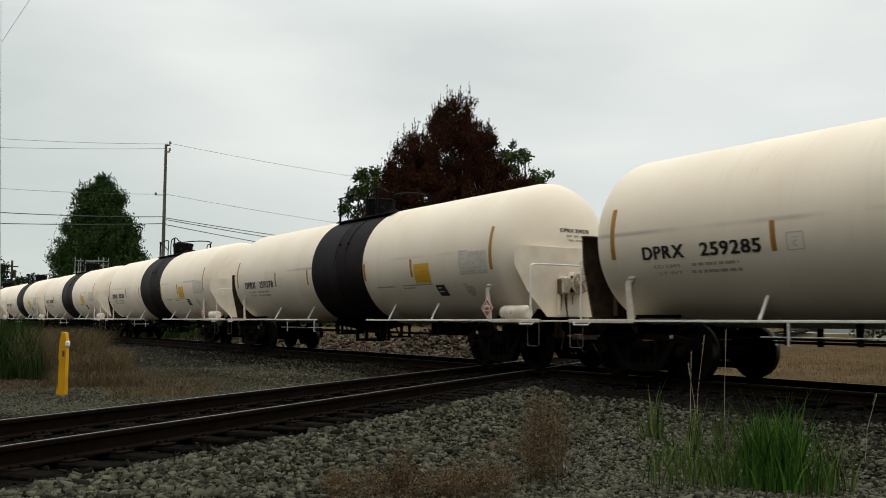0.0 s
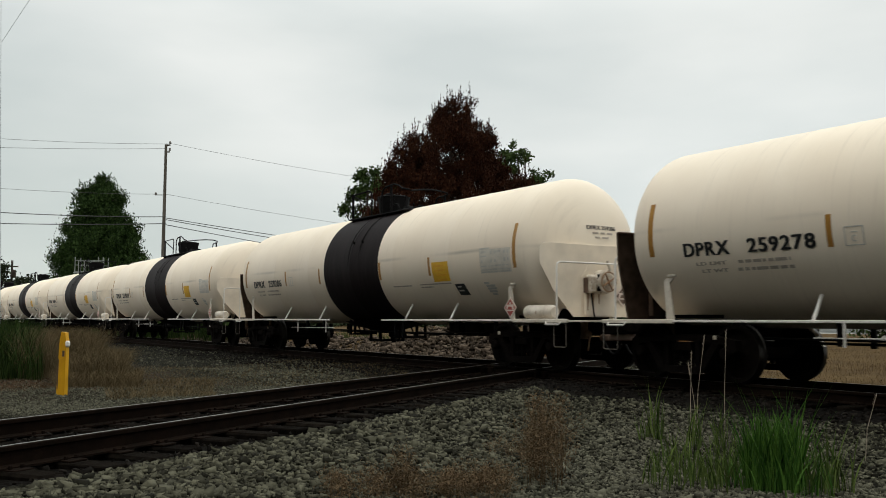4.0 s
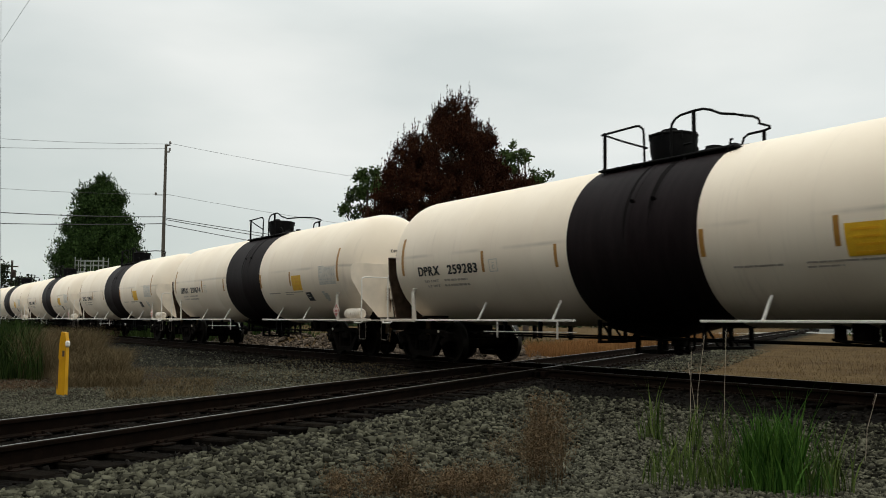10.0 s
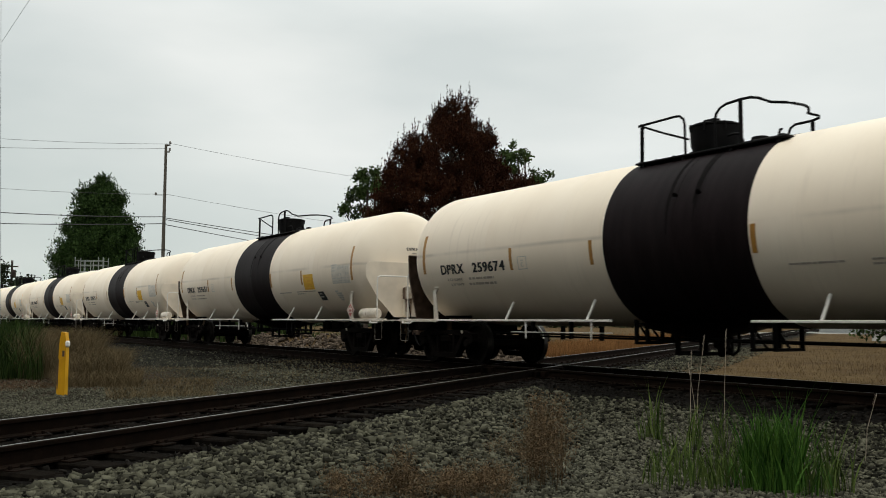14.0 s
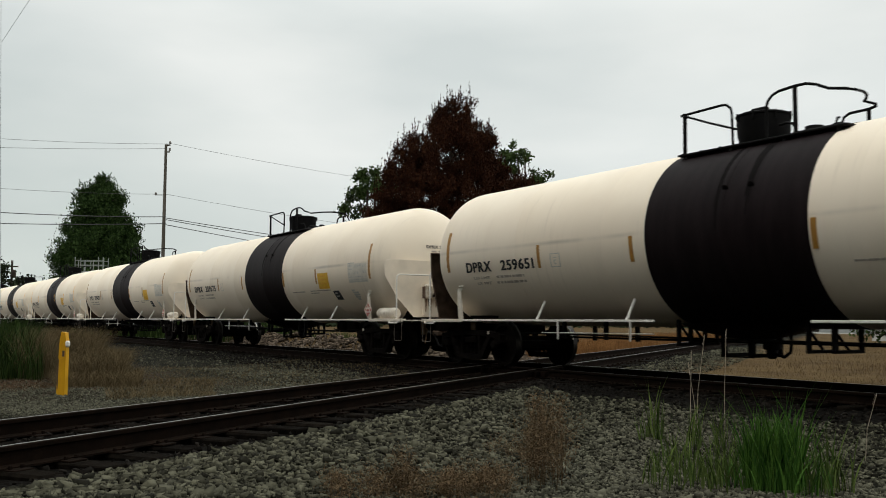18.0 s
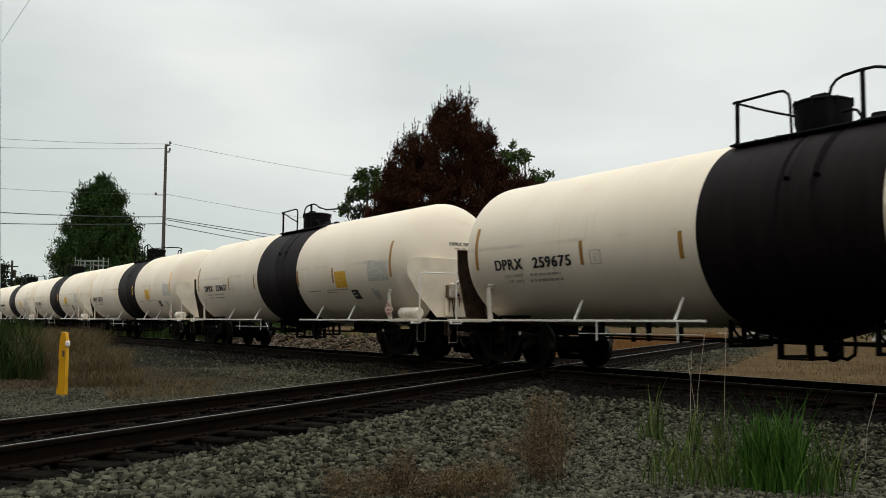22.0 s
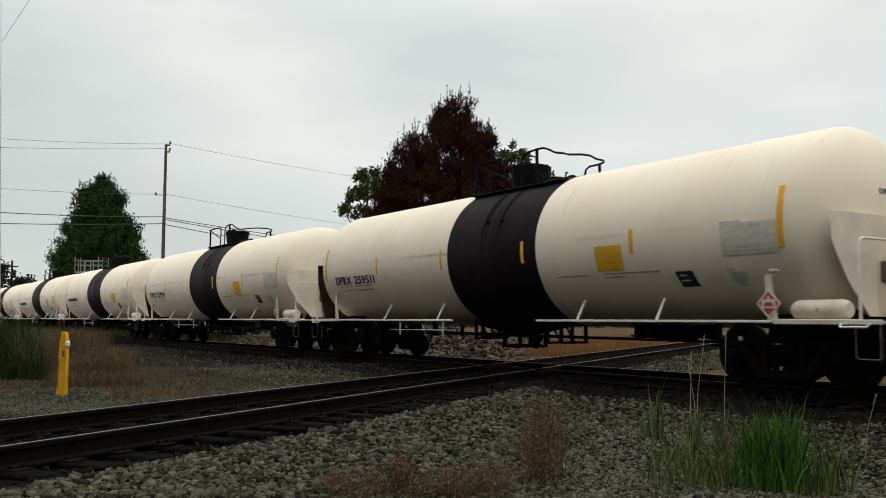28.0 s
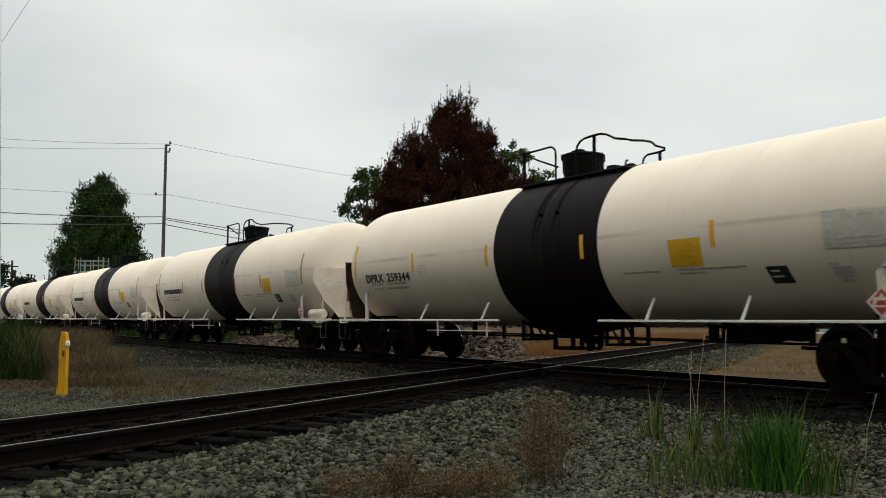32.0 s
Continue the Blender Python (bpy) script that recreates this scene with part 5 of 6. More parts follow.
def near_plants():
    # tall green clump, and thinner dull ones beside it
    grass("green_grass_clump", scatter(-4.70, -6.42, 0.23, 0.18, 520, 1), 0.62, 0.015, 0.34, 2, M["grass"], "tall bright green grass clump on gravel")
    grass("green_grass_clump", scatter(-4.66, -6.34, 0.18, 0.15, 50, 5), 0.84, 0.013, 0.42, 6, M["grass"], "long green blades rising from a clump")
    grass("green_grass_clump", scatter(-4.65, -6.42, 0.45, 0.34, 110, 7), 0.42, 0.012, 0.6, 8, M["grass"], "low bright green grass round a clump")
    for i, (x, y, r, n, h) in enumerate(((-5.24, -6.98, 0.24, 44, 0.30), (-5.02, -6.82, 0.22, 40, 0.32), (-5.05, -6.50, 0.20, 34, 0.36), (-4.42, -6.25, 0.16, 26, 0.45), (-4.58, -5.95, 0.12, 22, 0.50), (-4.45, -6.00, 0.16, 26, 0.42), (-7.45, -4.85, 0.13, 20, 0.66), (-7.38, -4.95, 0.20, 34, 0.34), (-6.85, -4.95, 0.13, 30, 0.50), (-6.62, -4.72, 0.13, 28, 0.48),
                                         (-5.75, -6.42, 0.26, 34, 0.30), (-5.45, -6.15, 0.24, 30, 0.34), (-5.25, -6.45, 0.28, 30, 0.28), (-6.10, -5.95, 0.24, 30, 0.30), (-5.70, -5.75, 0.20, 26, 0.34), (-6.45, -5.55, 0.20, 26, 0.30))):
        grass("dull_grass_clump", scatter(x, y, r, r * 0.8, n, 10 + i), h * 1.15, 0.0125, 0.45, 30 + i, M["midgrass"], "thin olive green grass tuft on gravel")
    # pale dead stalks that stand above the grass
    for i, (x, y, h, lean) in enumerate(((-6.92, -4.80, 1.16, 0.09), (-6.94, -4.78, 0.86, -0.07), (-6.70, -4.62, 1.22, 0.03), (-7.05, -4.75, 0.98, 0.02), (-5.15, -4.55, 0.62, 0.10), (-4.90, -4.62, 0.96, 0.14))):
        z = float(ground_z(x, y))
        g = Geo().tube([(x, y, z - 0.02), (x + lean * 0.3, y, z + h * 0.5), (x + lean, y + lean * 0.5, z + h)], [0.0040, 0.0034, 0.0020], 5)
        for k in range(14):
            t = 0.82 + 0.013 * k
            px, py, pz = x + lean * t * t, y + lean * 0.5 * t, z + h * t
            side = 0.009 * math.sin(2.4 * k)
            g.tube([(px, py, pz), (px + side, py + 0.012 * math.cos(2.4 * k), pz + 0.022)], [0.0015, 0.0030], 4)
        tagged(part("dead_stalk", g, M["stalk"]), "pale dead grass stalk with a seed head", "dead stalk")
    # rust-brown weeds at the front
    for i, (x, y, rx, n, h) in enumerate(((-6.00, -7.62, 0.17, 330, 0.62), (-6.12, -7.42, 0.15, 240, 0.66), (-5.85, -7.75, 0.20, 260, 0.42), (-5.95, -8.20, 0.26, 260, 0.20), (-6.05, -8.60, 0.34, 340, 0.17), (-6.10, -8.95, 0.30, 280, 0.17),
                                          (-5.85, -8.40, 0.3, 220, 0.16), (-6.15, -9.25, 0.3, 240, 0.17), (-6.12, -8.86, 0.05, 40, 0.36), (-7.4, -7.0, 0.4, 60, 0.14))):
        weed = weed_mesh(x, y, rx, n, h, 50 + i)
        tagged(new("brown_weed", weed), "dry rust-brown weed with fuzzy seed heads", "weed", kind="stuff")
    # round the marker post
    def fan(p0, p1, d0, d1, n, seed):
        """Spots between two bearings and two distances from the viewpoint."""
        rng = np.random.default_rng(seed)
        a = radians(-57.455) + np.arctan(rng.uniform(p0, p1, n) / 1640)
        d = rng.uniform(d0, d1, n)
        return np.stack([EYE.x + d * np.sin(a), EYE.y + d * np.cos(a)], -1)

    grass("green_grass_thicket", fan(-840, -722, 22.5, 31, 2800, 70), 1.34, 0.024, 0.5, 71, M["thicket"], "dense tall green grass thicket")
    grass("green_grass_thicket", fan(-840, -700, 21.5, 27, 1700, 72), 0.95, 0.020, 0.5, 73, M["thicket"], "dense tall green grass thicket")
    grass("dry_grass_patch", fan(-745, -610, 22.0, 34, 15000, 74), 1.16, 0.0065, 0.8, 75, M["straw"], "feathery faded tan dry grass patch")
    grass("dry_grass_patch", fan(-660, -560, 19.8, 26, 11000, 82), 0.74, 0.0065, 0.9, 83, M["straw"], "feathery faded tan dry grass patch")
    grass("dry_grass_patch", fan(-680, -530, 18.6, 22, 8000, 76), 0.36, 0.006, 1.0, 77, M["straw"], "low brown dry grass patch")
    grass("dry_grass_patch", fan(-590, -400, 15.8, 20, 4200, 78), 0.15, 0.006, 1.1, 79, M["straw"], "low sparse rust-brown dry grass patch")
    grass("dry_grass_patch", fan(-520, -60, 18.5, 27, 6500, 84), 0.09, 0.010, 0.9, 85, M["straw"], "sparse low dry grass on gravel")
    grass("dry_grass_patch", fan(-810, -600, 18.2, 22, 5200, 80), 0.07, 0.009, 1.0, 81, M["litter"], "flattened brown grass litter")


def weed_mesh(cx, cy, r, n, high, seed):
    """Thin stems with clouds of tiny seed flakes."""
    rng = np.random.default_rng(seed)
    vs, fs = [], []
    pts = scatter(cx, cy, r, r * 0.8, max(6, n // 16), seed)
    for x, y in pts:
        z, h = float(ground_z(x, y)), high * rng.uniform(0.7, 1.1)
        dx, dy = rng.normal(0, 0.12, 2) * h
        for s in range(2):
            b = len(vs)
            w = 0.0035
            ox, oy = (w, 0) if s else (0, w)
            vs += [(x - ox, y - oy, z - 0.02), (x + ox, y + oy, z - 0.02), (x + dx + ox * 0.3, y + dy + oy * 0.3, z + h), (x + dx - ox * 0.3, y + dy - oy * 0.3, z + h)]
            fs.append((b, b + 1, b + 2, b + 3))
        for k in range(16 * 9):
            t = rng.uniform(0.35, 1.05)
            c = np.array([x + dx * t, y + dy * t, z + h * t]) + rng.normal(0, 0.035 + 0.03 * (1 - t), 3)
            u, q = rng.normal(0, 1, 3), rng.normal(0, 1, 3)
            u, q = u / np.linalg.norm(u) * rng.uniform(0.004, 0.011), q / np.linalg.norm(q) * 0.0036
            b = len(vs)
            vs += [tuple(c - u - q), tuple(c + u - q), tuple(c + u + q), tuple(c - u + q)]
            fs.append((b, b + 1, b + 2, b + 3))
    return raw_mesh("brown_weed", vs, fs, M["rustweed"])


M["litter"] = island_material("brown_grass_litter", (0.030, 0.018, 0.009), (0.095, 0.060, 0.030), 0.95, spec=0.05)
M["midgrass"] = island_material("mid_green_grass", (0.018, 0.034, 0.006), (0.074, 0.104, 0.023), 0.8)
near_plants()


def behind_plants():
    """Field behind the main track, reeds beside the branch, rubble along the bank."""
    rng = np.random.default_rng(4)
    n = 64000
    x, y = rng.uniform(-46, 14, n), 2.6 + 40 * rng.uniform(0, 1, n) ** 1.7
    keep = (np.abs(NX * x + NY * y - NC) > 2.9) & (NX * x + NY * y > NC)
    spots = np.stack([x, y], -1)[keep]
    grass("dry_field_grass", spots, 0.15, 0.009, 1.0, 5, M["fieldgrass"], "short tan dry field grass", per=1)
    # browner tufts in loose patches
    cx, cy = rng.uniform(-20, 12, 60), rng.uniform(5, 26, 60)
    pick = rng.integers(0, 60, 9000)
    x, y = cx[pick] + rng.normal(0, 1.3, 9000), cy[pick] + rng.normal(0, 0.7, 9000)
    keep = (NX * x + NY * y - NC > 3.2) & (y > 3.0)
    grass("field_tufts", np.stack([x, y], -1)[keep], 0.30, 0.009, 0.8, 9, M["rustweed"], "brown dry grass tufts in the field")
    n = 10500
    s = 7.0 + 53 * rng.uniform(0, 1, n) ** 1.6
    d = 1.8 + rng.uniform(0, 1, n) * np.clip(0.3 + 0.16 * (s - 4.0), 0.3, 6.0)
    spots = np.stack([BX + TX * (s + 7) - NX * d, BY + TY * (s + 7) - NY * d], -1)
    spots = spots[(spots[:, 1] > 2.3) & (spots[:, 0] + 1.29 * spots[:, 1] > -16.0)]
    grass("orange_reed_bed", spots, 0.66, 0.008, 0.5, 6, M["orangegrass"], "knee-high orange-brown dry reed bed", per=2)
    # brush added to turn the gaps under the far cars dark
    x, y = rng.uniform(-95, -44, 9000), rng.uniform(3.0, 8.0, 9000)
    grass("dark_brush", np.stack([x, y], -1), 1.5, 0.05, 0.6, 8, M["thicket"], "dark green brush added to darken the gaps under the far cars")
    x, y = rng.uniform(-75, -30, 2600), rng.uniform(6.5, 16, 2600)
    grass("dull_grass_strip", np.stack([x, y], -1), 0.75, 0.035, 0.6, 7, M["dullgrass"], "dull green grass strip behind the bank")


behind_plants()


# ---- stones ----
def stone_shapes(k, seed):
    """k broken lumps: blocks of eight corners pushed about."""
    rng = np.random.default_rng(seed)
    cube = np.array([((i & 1) * 2 - 1, (i >> 1 & 1) * 2 - 1, (i >> 2) * 2 - 1) for i in range(8)], float) * 0.62
    return [cube * rng.uniform((0.7, 0.5, 0.35), (1.4, 1.1, 0.9)) * rng.uniform(0.65, 1.2, (8, 1)) + rng.normal(0, 0.16, (8, 3)) for _ in range(k)]


BLOCK = np.array([(0, 2, 1), (1, 2, 3), (4, 5, 6), (5, 7, 6), (0, 1, 4), (1, 5, 4), (2, 6, 3), (3, 6, 7), (0, 4, 2), (2, 4, 6), (1, 3, 5), (3, 7, 5)])


def stones(x, y, size, seed, sink=0.25, lift=None):
    rng = np.random.default_rng(seed)
    n = len(x)
    shapes = np.array(stone_shapes(24, seed))
    v = shapes[rng.integers(0, 24, n)]
    a, b = rng.uniform(0, 2 * np.pi, n), rng.normal(0, 0.9, n)
    ca, sa, cb, sb = np.cos(a), np.sin(a), np.cos(b), np.sin(b)
    rz = np.zeros((n, 3, 3))
    rz[:, 0, 0], rz[:, 0, 1], rz[:, 1, 0], rz[:, 1, 1], rz[:, 2, 2] = ca, -sa, sa, ca, 1
    rx = np.zeros((n, 3, 3))
    rx[:, 0, 0], rx[:, 1, 1], rx[:, 1, 2], rx[:, 2, 1], rx[:, 2, 2] = 1, cb, -sb, sb, cb
    s = size * np.exp(rng.normal(0, 0.28, n))
    v = np.einsum("nij,nkj->nki", rz @ rx, v) * s[:, None, None]
    z = ground_z(x, y) + s * (0.5 - sink) + (lift if lift is not None else 0)
    v = v + np.stack([x, y, z], -1)[:, None, :]
    f = BLOCK[None] + np.arange(n)[:, None, None] * 8
    return v.reshape(-1, 3), f.reshape(-1, 3)


def make_stones():
    rng = np.random.default_rng(12)
    n = 112000
    # fan-shaped yard before the camera, denser near it
    a = radians(57.455) + rng.uniform(radians(-30), radians(31), n)
    r = 5.2 + 21 * rng.uniform(0, 1, n) ** 1.55
    x, y = -r * np.sin(a), EYE.y + r * np.cos(a)
    d1, d2 = np.abs(y), np.abs(NX * x + NY * y - NC)
    keep = (y < -2.35 - 0.2 * np.sin(x * 1.3)) & (d2 > 1.40) & ((x > -14.5) | (y > -6.2) | (rng.uniform(0, 1, n) < 0.75))
    x, y = x[keep], y[keep]
    # further out along the main track
    a = radians(57.455) + rng.uniform(radians(-2), radians(31), 16000)
    r = 24 + 34 * rng.uniform(0, 1, 16000) ** 1.3
    x2, y2 = -r * np.sin(a), EYE.y + r * np.cos(a)
    far = (y2 < -1.6) & (y2 > -8.5)
    x, y = np.concatenate([x, x2[far]]), np.concatenate([y, y2[far]])
    # shoulder of the branch line beyond the main track
    s2, d2 = rng.uniform(6, 34, 5000), rng.uniform(1.3, 3.1, 5000) * np.where(rng.uniform(0, 1, 5000) < 0.75, 1, -1)
    x2, y2 = BX + TX * s2 + NX * d2, BY + TY * s2 + NY * d2
    x, y = np.concatenate([x, x2[y2 > 1.7]]), np.concatenate([y, y2[y2 > 1.7]])
    # fine gravel round the marker post
    a = radians(-57.455) + np.arctan(rng.uniform(-830, -200, 15000) / 1640)
    r = rng.uniform(13.6, 19.0, 15000)
    x2, y2 = EYE.x + r * np.sin(a), EYE.y + r * np.cos(a)
    fine = (NX * x2 + NY * y2 - NC < -1.45)
    x, y = np.concatenate([x, x2[fine]]), np.concatenate([y, y2[fine]])
    # the same bed goes on round and behind the viewpoint
    a = rng.uniform(0, 2 * np.pi, 26000)
    r = 11 * np.sqrt(rng.uniform(0.01, 1, 26000))
    x2, y2 = -r * np.sin(a), EYE.y + r * np.cos(a)
    rest = (np.abs(NX * x2 + NY * y2 - NC) > 1.25) & (y2 < -2.35) & ((r < 5.4) | (np.abs(a - radians(57.455)) > radians(31)))
    x, y = np.concatenate([x, x2[rest]]), np.concatenate([y, y2[rest]])
    # smaller chippings close by, coarser stone beyond
    side = NX * x + NY * y - NC
    size = np.where(side > 0, np.interp(side, (1.6, 3.2, 4.6), (0.031, 0.0275, 0.020)), 0.0235)
    size = np.where((x < -13.0) & (y < -5.0), 0.015, size)
    # stones at the lower right also take the darker colour, imitating lens falloff
    coarse_or_dim = (size > 0.0238) | ((y > -5.3) & (x > -6.8))
    v, f = stones(x[coarse_or_dim], y[coarse_or_dim], size[coarse_or_dim], 13, 0.1)
    tagged(new("ballast_stones", raw_mesh("ballast_stones", v, f, M["stone"])), "loose grey crushed ballast stones", "ballast", kind="stuff")
    # chippings are coloured paler, which also imitates the lens's brighter middle
    v, f = stones(x[~coarse_or_dim], y[~coarse_or_dim], size[~coarse_or_dim], 18, 0.1)
    tagged(new("gravel_chippings", raw_mesh("gravel_chippings", v, f, M["chip"])), "fine grey-green gravel chippings", "gravel", kind="stuff")
    # dark stones between the sleepers; beside the main line they carry the train's shade
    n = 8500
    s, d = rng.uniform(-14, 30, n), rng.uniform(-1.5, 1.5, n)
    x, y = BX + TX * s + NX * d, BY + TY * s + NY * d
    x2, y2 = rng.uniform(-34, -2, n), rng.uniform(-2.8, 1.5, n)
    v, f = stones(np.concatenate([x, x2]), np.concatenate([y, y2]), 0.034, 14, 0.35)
    tagged(new("track_ballast", raw_mesh("track_ballast", v, f, M["darkstone"])), "ballast darkened by oil and painted shade between and beside the sleepers", "ballast", kind="stuff")
    # rubble on the bank behind the main track
    n = 8000
    x = rng.uniform(-52, -18.6, n)
    y = rng.normal(4.3, 0.85, n)
    keep = (NX * x + NY * y - NC < -1.9)
    v, f = stones(x[keep], y[keep], 0.075, 15, 0.1)
    tagged(new("rubble_bank", raw_mesh("rubble_bank", v, f, M["rock"])), "bank of pale broken rubble rocks", "rubble", kind="stuff")
    n = 9500
    x, y = rng.normal(-23.9, 2.6, n), rng.normal(3.4, 0.75, n)
    keep = (NX * x + NY * y - NC < -1.6) & (y > 1.9)
    x, y = x[keep], y[keep]
    lift = 0.66 * np.exp(-((x + 24.8) / 3.6) ** 4 - ((y - 3.7) / 0.95) ** 2) * rng.uniform(0, 1, len(x))
    v, f = stones(x, y, 0.078, 16, 0.1, lift)
    tagged(new("rubble_pile", raw_mesh("rubble_pile", v, f, M["rock"])), "small heap of pale rubble rocks beside the track", "rubble", kind="stuff")
    # the nearest stones, one by one
    shapes = []
    for k, sh in enumerate(stone_shapes(10, 17)):
        shapes.append(raw_mesh("stone", sh, BLOCK, M["stonepart"]))
    k = 0
    while k < 300:
        r, a = 6.0 + 2.6 * rng.uniform() ** 1.2, radians(57.455) + rng.uniform(radians(-27), radians(27))
        x, y = -r * math.sin(a), EYE.y + r * math.cos(a)
        if abs(NX * x + NY * y - NC) < 1.9:
            continue
        s = float(np.interp(NX * x + NY * y - NC, (1.6, 3.2, 4.6), (0.031, 0.0275, 0.021))) * math.exp(rng.normal(0, 0.25))
        ob = part("stone", shapes[k % 10], None, ground)
        ob.location, ob.scale = (x, y, float(ground_z(x, y)) + s * 0.45), (s, s, s)
        ob.rotation_euler = (rng.normal(0, 0.4), rng.normal(0, 0.4), rng.uniform(0, 6.28))
        k += 1


M["darkstone"] = island_material("oily_shaded_stone", (0.003, 0.0026, 0.002), (0.012, 0.010, 0.008))
make_stones()


# ---- trees ----
def limb(g, a, b, r0, r1, n=6, sag=0.0):
    a, b = Vector(a), Vector(b)
    mid = (a + b) / 2 + Vector((0, 0, sag))
    g.tube([a, a.lerp(mid, 0.6), mid, b], [r0, r0 * 0.8 + r1 * 0.2, (r0 + r1) / 2, r1], n)


def leaf_cards(c, size, up, seed, ratio=0.55):
    """Single leaves at the points c, as folded quads."""
    rng = np.random.default_rng(seed)
    n = len(c)
    d = rng.normal(0, 1, (n, 3))
    d[:, 2] = d[:, 2] * (1 - up) + up * 2.2
    d /= np.linalg.norm(d, axis=1)[:, None]
    e = np.cross(d, rng.normal(0, 1, (n, 3)))
    e /= np.linalg.norm(e, axis=1)[:, None] + 1e-9
    s = (size * rng.uniform(0.6, 1.3, n))[:, None]
    vs = np.stack([c, c + d * s * 0.5 + e * s * ratio * 0.5, c + d * s, c + d * s * 0.5 - e * s * ratio * 0.5], 1)
    f = np.arange(n)[:, None] * 4 + np.array([0, 1, 2, 3])
    return vs.reshape(-1, 3), f


def tree(name, x, y, height, outline, clumps, per, leaf, spread, up, bark, mat, label, seed, bare=0.12, squash=1.0, trunk=0.28, shoots=0.0):
    """A tree of limbs and leaf clumps. outline(h) gives the crown's radius at the share h of its height."""
    rng = np.random.default_rng(seed)
    z0 = float(ground_z(x, y))
    ob = new(name)
    ob.matrix_world = pose(x, y, z0)
    tagged(ob, label, "tree")
    g = Geo()
    g.tube([(0, 0, -0.1), (0.05, 0.02, height * 0.3), (-0.05, 0.04, height * 0.6), (0.0, 0.0, height * 0.93)], [trunk, trunk * 0.8, trunk * 0.45, 0.03], 9)
    centres = []
    for i in range(clumps):
        h = bare + (1 - bare) * rng.uniform(0, 1) ** 0.9
        rr = outline(h)
        a = rng.uniform(0, 2 * math.pi)
        r = rr * math.sqrt(rng.uniform(0.04, 1.0)) * rng.uniform(0.85, 1.08)
        c = np.array([r * math.cos(a), r * math.sin(a) * squash, h * height])
        centres.append(c)
        if i % 3 == 0:
            root = max(0.06, h - 0.05 - 0.35 * r / height) * height
            limb(g, (0, 0, root), c, 0.035 + 0.05 * (1 - h) * trunk / 0.28, 0.008, 5, -0.05 * r)
    part("trunk", g, M[bark], ob)
    centres = np.array(centres)
    pts = np.repeat(centres, per, 0)
    pts = pts + rng.normal(0, 1, pts.shape) * spread * np.array([1, 1, 0.75 + up * 0.7])
    if shoots:
        # upright whips that make the outline spiky
        whip = centres[rng.uniform(0, 1, len(centres)) < shoots]
        t = rng.uniform(0, 1, (len(whip), 46))
        tall = rng.uniform(0.9, 2.1, (len(whip), 1))
        lean = rng.normal(0, 0.16, (len(whip), 2))
        wide = 0.11 * (1.12 - t)
        sx = whip[:, 0:1] + lean[:, 0:1] * t * tall + rng.normal(0, 1, t.shape) * wide
        sy = whip[:, 1:2] + lean[:, 1:2] * t * tall + rng.normal(0, 1, t.shape) * wide
        sz = whip[:, 2:3] + t * tall
        pts = np.concatenate([pts, np.stack([sx, sy, sz], -1).reshape(-1, 3)])
    v, f = leaf_cards(pts, leaf, up, seed + 1, 0.34 if shoots else 0.55)
    crown = part("crown", raw_mesh("crown", v, f, mat), None, ob)
    return ob


def table(rows):
    hs, rs = zip(*rows)
    return lambda h: float(np.interp(h, hs, rs))


def ray_place(px, dist):
    """A place at a bearing from the camera's axis: px to the right of the centre line in thousandths, dist metres away."""
    a = radians(-57.455) + math.atan(px / 1640)
    return EYE.x + dist * math.sin(a), EYE.y + dist * math.cos(a)


